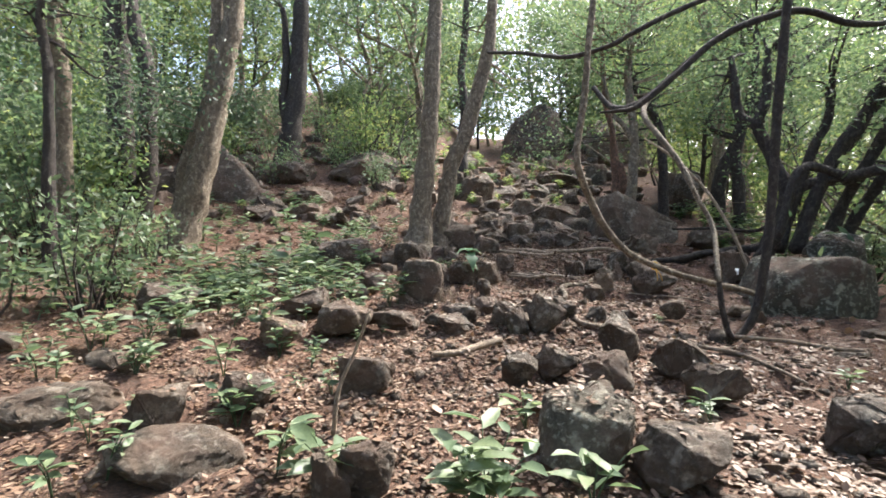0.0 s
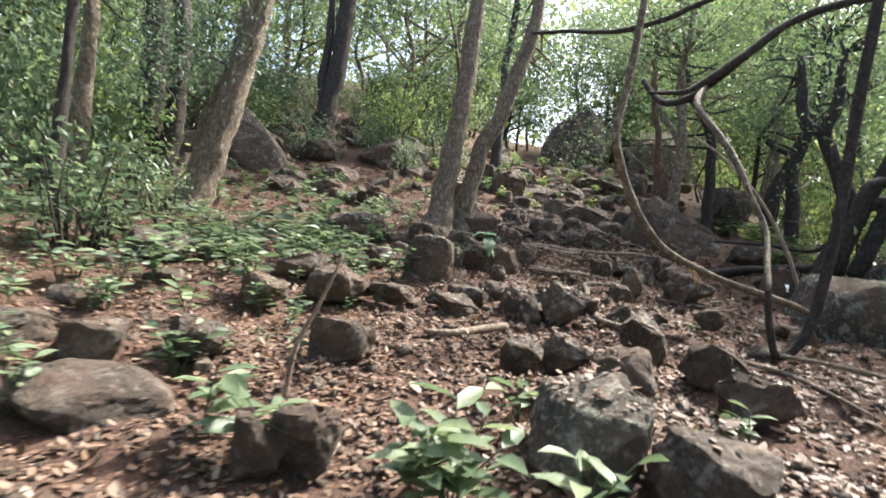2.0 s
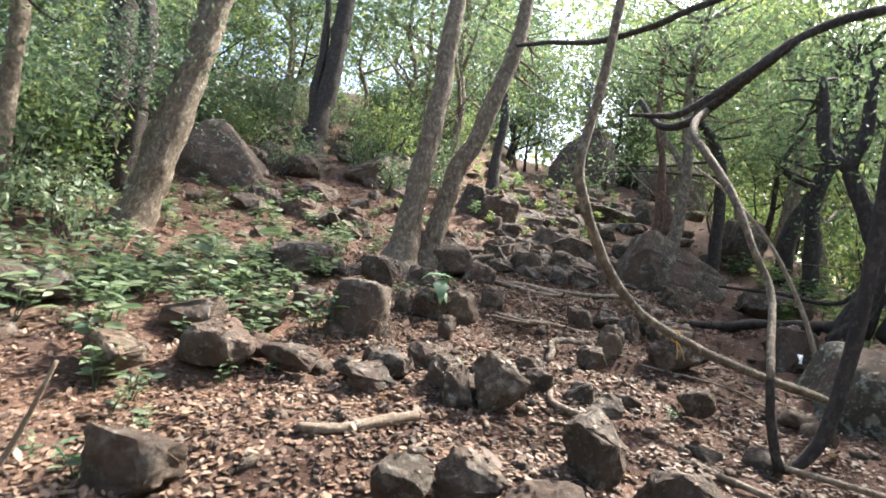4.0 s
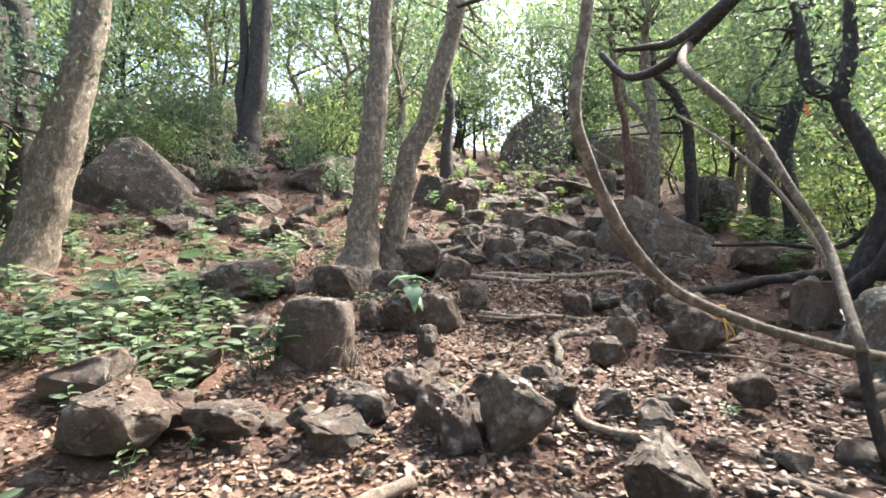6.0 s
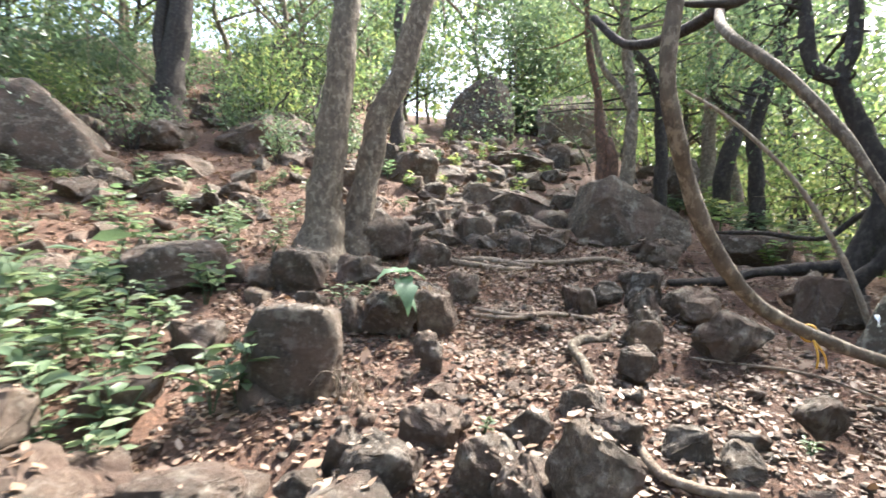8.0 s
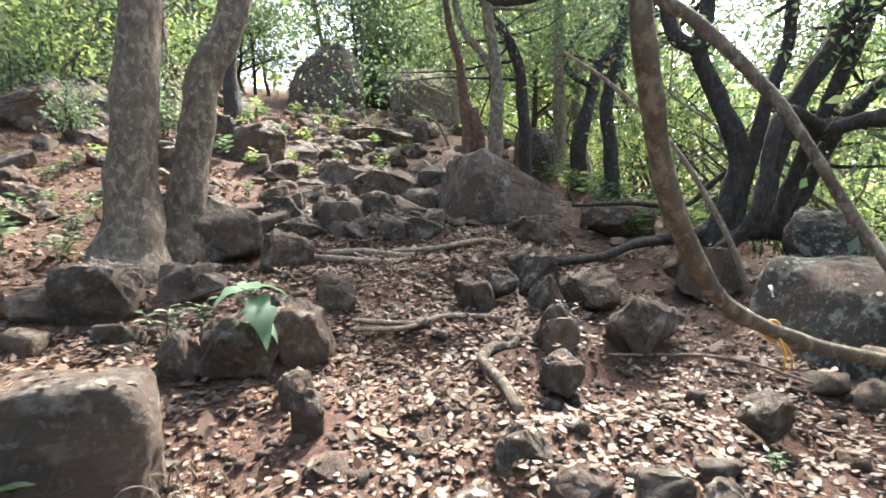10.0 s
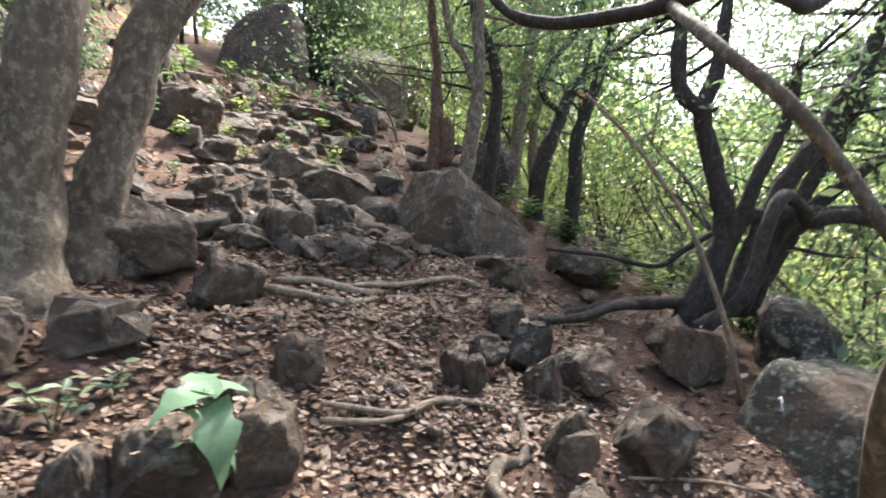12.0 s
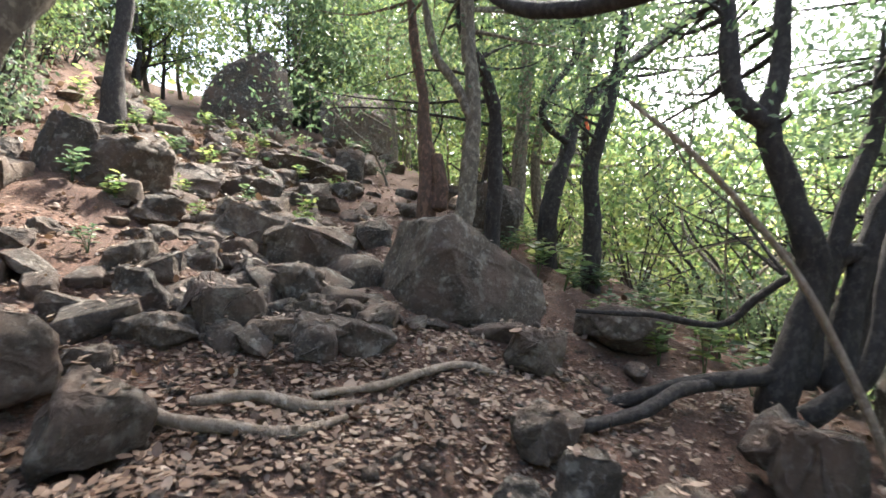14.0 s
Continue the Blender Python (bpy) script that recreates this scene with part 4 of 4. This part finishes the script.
def lobed_plant(x, y, h):
    z = height(x, y)
    ob = rooted("lobed_plant", (x, y, z), "pale green plant with large drooping lobed leaves", "plant")
    part(ob, "stem", tube("stem", [(0, 0, -0.03, 0.007), (0.02, -0.02, h * 0.5, 0.006), (0, -0.04, h, 0.004)], LEAF_FROND, 6, 4, 0.0))
    for heading, lift, bend, length, u in ((-1.2, 0.1, 1.5, 0.27, 0.92), (-2.6, 0.5, 0.8, 0.22, 1.0), (0.3, 0.45, 0.7, 0.2, 1.0), (1.6, 0.6, 0.6, 0.2, 1.0), (-0.5, 0.2, 1.2, 0.18, 0.7), (2.9, 0.3, 0.8, 0.16, 0.65)):
        leaf = part(ob, "leaf", lobed_leaf(length, heading, lift, bend))
        leaf.location = (0, -0.04 * u, h * u)


g = np.random.default_rng(71)
for i in range(30):
    x, y = g.uniform(-4.2, -0.7), g.uniform(2.6, 5.6)
    plant("seedling", x, y, g.uniform(0.14, 0.3), LEAF_PLANT, "small green seedling among stones and leaves", 1100 + i, 0.38, 2, 5, "seedlings")
for x, y, h in FRONDS:
    lobed_plant(x, y, h)
g = np.random.default_rng(77)
for i in range(165):
    if i < 95:
        x, y = g.normal(-2.7, 1.15), g.normal(6.3, 1.35)
    else:
        x, y = g.uniform(-6, -0.8), g.uniform(7.5, 13)
    if x > -0.9 and y < 8:
        x = -0.9 - g.uniform(0, 1)
    plant("undergrowth_plant", x, y, g.uniform(0.2, 0.48), LEAF_PLANT if i % 3 else LEAF_MID, "low green undergrowth plant with pointed leaves", 600 + i, 0.34, 4, 7, "undergrowth plants")
for i in range(64):
    y = g.uniform(10, 27)
    plant("undergrowth_plant", 0.17 * y + g.normal(-0.6, 2.6), y, g.uniform(0.2, 0.4) * (1 + 0.05 * (y - 10)), LEAF_MID if i % 2 else LEAF_LIGHT, "low green plant between slope rocks", 800 + i, 0.32, 4, 8, "undergrowth plants")


for i in range(44):
    y = g.uniform(8.5, 14)
    plant("undergrowth_plant", 5.4 + 0.2 * (y - 8.5) + g.uniform(-0.4, 1.5), y, g.uniform(0.25, 0.6), LEAF_LIGHT if i % 3 else LEAF_MID, "yellow-green leafy plant at the slope's edge", 950 + i, 0.27, 4, 10, "undergrowth plants")


# ---- the wood around ----
def wood_tree(seed, tall, leaf, mat, count, size, low=0.3, wide=0.32):
    """A slender wild tree: bent trunk, limbs, and a loose crown of leaf sprays."""
    g = np.random.default_rng(seed)
    tree = rooted("wild_tree", (0, 0, 0), "slender wild tree with loose green foliage", "tree", "trees of the wood")
    c = [(0, 0, -0.3, tall * 0.016)]
    d = np.array([0.0, 0.0])
    for k in range(1, 7):
        d = d + g.normal(size=2) * tall * 0.025
        c.append((d[0], d[1], tall * k / 6, tall * 0.014 * (1 - k / 7.5)))
    part(tree, "trunk", tube("trunk", c, mat, 8, 4, 0.12, 0.03, seed))
    path = smooth_path(c, 8)
    ends, limbs = [], []
    for k in range(15):
        u = low + (1 - low) * k / 14
        q = path[int(u * (len(path) - 1))]
        a = g.uniform(0, 6.28)
        r = tall * wide * (1.15 - 0.6 * u) * g.uniform(0.5, 1.1)
        e = q[:3] + np.array([math.cos(a) * r, math.sin(a) * r, r * g.uniform(0.1, 0.7)])
        m = (q[:3] + e) / 2 + g.normal(size=3) * 0.12
        limbs.append(tube("limb", [(*q[:3], q[3] * 0.6), (*m, q[3] * 0.35), (*e, 0.006)], mat, 5, 2, 0.1, 0.04))
        ends += [e, m * 0.3 + e * 0.7 + g.normal(size=3) * 0.25]
    part(tree, "limbs", joined("limbs", limbs, mat))
    at = crown_points(g, ends, count // len(ends), tall * 0.075)
    part(tree, "crown", leaves("crown", g, at, size, leaf, droop=0.2, slim=0.9))["kind"] = "stuff"
    return tree


def shrub(seed, tall, leaf, count, size):
    g = np.random.default_rng(seed)
    ob = rooted("shrub", (0, 0, 0), "loose green woodland shrub with thin stems", "shrub", "shrubs of the wood")
    ends, stems = [], []
    for k in range(9):
        a = g.uniform(0, 6.28)
        e = np.array([math.cos(a) * tall * 0.4, math.sin(a) * tall * 0.4, tall]) * g.uniform(0.5, 1.0)
        m = e * 0.5 + g.normal(size=3) * 0.08
        stems.append(tube("stem", [(0, 0, -0.15, 0.02), (*m, 0.012), (*e, 0.004)], BARK_DARK_BACKLIT, 4, 2, 0.1, 0.04))
        ends += [e, m * 0.4 + e * 0.6, m]
    part(ob, "stems", joined("stems", stems, BARK_DARK_BACKLIT))
    part(ob, "leaves", leaves("leaves", g, crown_points(g, ends, count // len(ends), tall * 0.17), size, leaf, droop=0.1, slim=0.9))["kind"] = "stuff"
    return ob


WOODS = [wood_tree(1, 7.5, LEAF_MID, BARK_DARK_BACKLIT, 4000, 0.165, 0.12), wood_tree(2, 9.0, LEAF_MID, BARK, 4200, 0.17, 0.15), wood_tree(3, 6.0, LEAF_LIGHT, BARK_DARK_BACKLIT, 4000, 0.145, 0.12),
         wood_tree(4, 10.0, LEAF_MID, BARK, 4200, 0.18, 0.15), wood_tree(5, 8.0, LEAF_LIGHT, BARK, 4000, 0.165, 0.15)]
SHRUBS = [shrub(21, 2.2, LEAF_MID, 1600, 0.12), shrub(22, 2.8, LEAF_MID, 1700, 0.13), shrub(23, 1.8, LEAF_LIGHT, 1500, 0.105)]
LOW_SHRUBS = [shrub(24, 0.9, LEAF_PLANT, 330, 0.1), shrub(25, 1.3, LEAF_MID, 420, 0.1), shrub(26, 0.7, LEAF_PLANT, 260, 0.1)]
g = np.random.default_rng(12)


def in_glade(x, y):
    """The open stony strip that runs up the slope."""
    mid = 0.6 + 0.17 * (y - 3)
    return abs(x - mid) < 3.4 - 0.02 * y and y < 25 or x * x + (y - 3) ** 2 < 30


def spread(kinds, count, area, first):
    """Set the kinds about an area (x0, x1, y0, y1); the first of each goes there too."""
    done = 0
    tries = 0
    while done < count and tries < 4000:
        tries += 1
        x, y = g.uniform(area[0], area[1]), g.uniform(area[2], area[3])
        if -2.5 < y < 17 and abs(x + 0.41 * (y - 3.2) - 0.27) < 1.1:
            continue
        if y > -2.5 and in_glade(x, y) or y > -2.5 and (-6.5 < x < -0.5 and y < 13 and x > -5.5) or (x < 7.0 and 12 > y > -2.5 and x > 0):
            continue
        if (x - 4.7) ** 2 + (y - 26.7) ** 2 < 17 or (x - 8.6) ** 2 + (y - 25.7) ** 2 < 9:
            continue
        s = g.uniform(0.8, 1.25)
        m = pose(x, y, slope(x, y) - 0.05, 0, 0, g.uniform(0, 360))
        k = first[0] % len(kinds)
        if first[0] < len(kinds):
            kinds[k].matrix_basis = m
        else:
            ob = copy_thing(kinds[k], m)
            ob.scale = (s, s, s)
        first[0] += 1
        done += 1


tree_count, shrub_count = [0], [0]
spread(WOODS, 12, (-16, 12, 14, 24), tree_count)
spread(WOODS, 9, (-15, -7.5, 5, 15), tree_count)
# downhill right only the yellow-green kinds: sunlit look put into leaf colour
spread([WOODS[2], WOODS[4]], 9, (8.5, 19, 1, 20), tree_count)
spread(WOODS, 15, (-22, 16, 25, 34), tree_count)
# unseen trees added behind the start, to keep rear sky light off the foreground
spread(WOODS, 14, (-11, 11, -13, -2.8), tree_count)
# again the lighter leaf colour, in place of sun on the right
spread([WOODS[2], WOODS[4]], 5, (9, 20, 14, 30), tree_count)
spread(WOODS, 5, (2, 12, 29, 33), tree_count)
spread([WOODS[2], WOODS[4]], 9, (-4, 8, 29, 33), tree_count)
# added trees on both sides of the start, whose crowns shade the foreground
spread(WOODS, 5, (6, 10.5, -2.4, 4.5), tree_count)
spread(WOODS, 5, (-10, -6, -2.4, 4.0), tree_count)
spread(SHRUBS, 9, (-6, 0.6, 25.5, 29), shrub_count)
spread(SHRUBS, 9, (2, 10, 28.8, 31), shrub_count)
spread(SHRUBS, 17, (-14, 0, 15.5, 22), shrub_count)
spread(SHRUBS, 10, (-12, -6.8, 7, 13), shrub_count)
spread([SHRUBS[2]], 14, (8, 16, 3, 20), shrub_count)
spread(SHRUBS, 20, (-6, 15, 28.5, 32), shrub_count)
low = 0
for i in range(74):
    if i < 12:
        x, y = g.uniform(-6.4, -3.6), g.uniform(4.6, 9.5)
    elif i > 50:
        y = g.uniform(14.5, 24)
        x = g.uniform(-5.5, 0.1 * y - 2.0)
    elif i > 25:
        x, y = g.uniform(-10, -1.2), g.uniform(13, 23)
    else:
        y = g.uniform(4, 10)
        x = 6.6 + 0.12 * (y - 6) + g.uniform(0, 1.8)
    m = pose(x, y, slope(x, y) - 0.04, 0, 0, g.uniform(0, 360))
    if low < len(LOW_SHRUBS):
        LOW_SHRUBS[low].matrix_basis = m
    else:
        copy_thing(LOW_SHRUBS[low % len(LOW_SHRUBS)], m)
    low += 1


def far_wood(count):
    """Dense foliage far up and round the hill, with gaps towards the sky."""
    r = np.random.default_rng(31)
    a = np.where(r.uniform(size=count) < 0.55, r.uniform(0.25, 1.35, count), r.uniform(-1.9, 1.9, count))
    d = r.uniform(34, 48, count)
    x, y = np.sin(a) * d, np.cos(a) * d
    top = np.array([15 + 6 * noise.noise((q * 5, 0.3, 0)) for q in a])
    top *= np.where(a > 0.3, 0.95, 1.0)
    z = np.array([slope(u, v) for u, v in zip(x, y)]) + top * r.uniform(0, 1, count)
    # the bright leaf colour stands in for haze over the distance
    tagged(new("far_wood", leaves("far_wood", r, np.c_[x, y, z], 0.58, LEAF_LIGHT, slim=1.2)), "distant foliage of the wood, green brightened for haze", "foliage", kind="stuff")


far_wood(56000)


def thicket_stem(seed, tall):
    """A thin crooked bare stem with a few wiry side shoots."""
    r = np.random.default_rng(seed)
    p, d, c = np.zeros(3), np.array([r.normal() * 0.25, r.normal() * 0.25, 1.0]), []
    for k in range(9):
        c.append((*p, 0.035 * (1 - k / 11)))
        d = d + r.normal(size=3) * np.array([0.35, 0.35, 0.15])
        d[2] = max(d[2], 0.25)
        p = p + d / np.linalg.norm(d) * tall / 8
    c[0] = (0, 0, -0.2, 0.045)
    ms = [tube("stem", c, BARK_DARK_BACKLIT, 6, 4, 0.15, 0.03, seed)]
    for k in (2, 3, 4, 5, 6, 7):
        q = np.array(c[k][:3])
        w = [(*q, 0.016)]
        v = r.normal(size=3) + np.array([0, 0, 0.4])
        for j in range(4):
            v = v + r.normal(size=3) * 0.6
            q = q + v / np.linalg.norm(v) * tall * 0.1
            w.append((*q, 0.012 - 0.0025 * j))
        ms.append(tube("stem", w, BARK_DARK_BACKLIT, 5, 4, 0.1, 0.03, seed))
    ob = new("thicket_stem", joined("thicket_stem", ms, BARK if seed % 2 else BARK_DARK_BACKLIT))
    return tagged(ob, "thin crooked bare stem in the bright thicket", "sapling", "thicket stems")


THICKET = [thicket_stem(900 + k, 2.8 + 0.5 * k) for k in range(5)]
for i in range(84):
    y = g.uniform(4, 17)
    x = 6.9 + 0.2 * (y - 6) + g.uniform(0, 5.5)
    if i > 60:
        y = g.uniform(15, 26)
        x = 0.17 * y + g.choice((-1, 1)) * g.uniform(3.2, 8)
    m = pose(x, y, slope(x, y) - 0.05, 0, 0, g.uniform(0, 360))
    if i < 5:
        THICKET[i].matrix_basis = m
    else:
        copy_thing(THICKET[i % 5], m)


# ---- small traces ----
def rag(x, y, z, mat, size, label, name, category):
    bm = bmesh.new()
    bmesh.ops.create_grid(bm, x_segments=6, y_segments=8, size=0.5)
    for v in bm.verts:
        v.co.z = 0.25 * noise.noise(v.co * 3 + Vector((x, y, z)))
        v.co.x *= 0.55 + 0.3 * noise.noise(v.co * 2)
    bmesh.ops.solidify(bm, geom=bm.faces[:], thickness=0.02)
    me = bpy.data.meshes.new(name)
    bm.to_mesh(me)
    bm.free()
    me.shade_smooth()
    me.materials.append(mat)
    ob = new(name, me)
    ob.matrix_world = pose(x, y, z, 75, 10, 30) @ Matrix.Scale(size, 4)
    tagged(ob, label, category)


rag(*RAG_AT, RAG_ORANGE, 0.28, "faded orange cloth tied to a branch", "cloth_rag", "cloth")
rag(*SCRAP_AT, PAPER, 0.09, "small white paper scrap lying on a boulder", "paper_scrap", "litter")


def cord(x, y, z):
    """A yellow cord knotted round the vine, with two loose ends."""
    ring_rows = [(x + 0.042 * math.cos(a) * 0.7, y - 0.042 * math.cos(a) * 0.4, z + 0.042 * math.sin(a), 0.006) for a in np.linspace(0, 6.28, 13)]
    ends = [[(x, y - 0.03, z - 0.03, 0.005), (x + d, y - 0.05, z - 0.1, 0.005), (x + 1.6 * d, y - 0.04, z - 0.17, 0.004)] for d in (0.01, 0.045)]
    me = joined("cord", [tube("cord", r, CORD_YELLOW, 6, 3, 0.0) for r in (ring_rows, *ends)], CORD_YELLOW)
    tagged(new("cord", me), "yellow cord knotted round the woody vine", "cord")


cord(*CORD_AT)


def straw(x, y):
    """A tuft of dry stalks fallen over the soil."""
    r = np.random.default_rng(44)
    ms = []
    for k in range(16):
        a, n = r.uniform(0.6, 2.6), r.uniform(0.15, 0.4)
        e = np.array([math.cos(a) * n * 0.7, -math.sin(a) * n * 0.6 + 0.1, r.uniform(0.0, 0.14)])
        o = r.normal(size=3) * np.array([0.06, 0.06, 0])
        pts = [o + e * u + np.array([0, 0, 0.12 * math.sin(3 * u)]) for u in (0, 0.35, 0.7, 1)]
        ms.append(tube("straw", [(x + p[0], y + p[1], height(x + p[0], y + p[1]) + max(p[2], 0) + 0.01, 0.0035) for p in pts], WOOD_DRY, 4, 3, 0.0))
    tagged(new("straw_tuft", joined("straw_tuft", ms, WOOD_DRY)), "tuft of pale dry stalks on bare soil", "dry grass")


straw(*STRAW_AT)
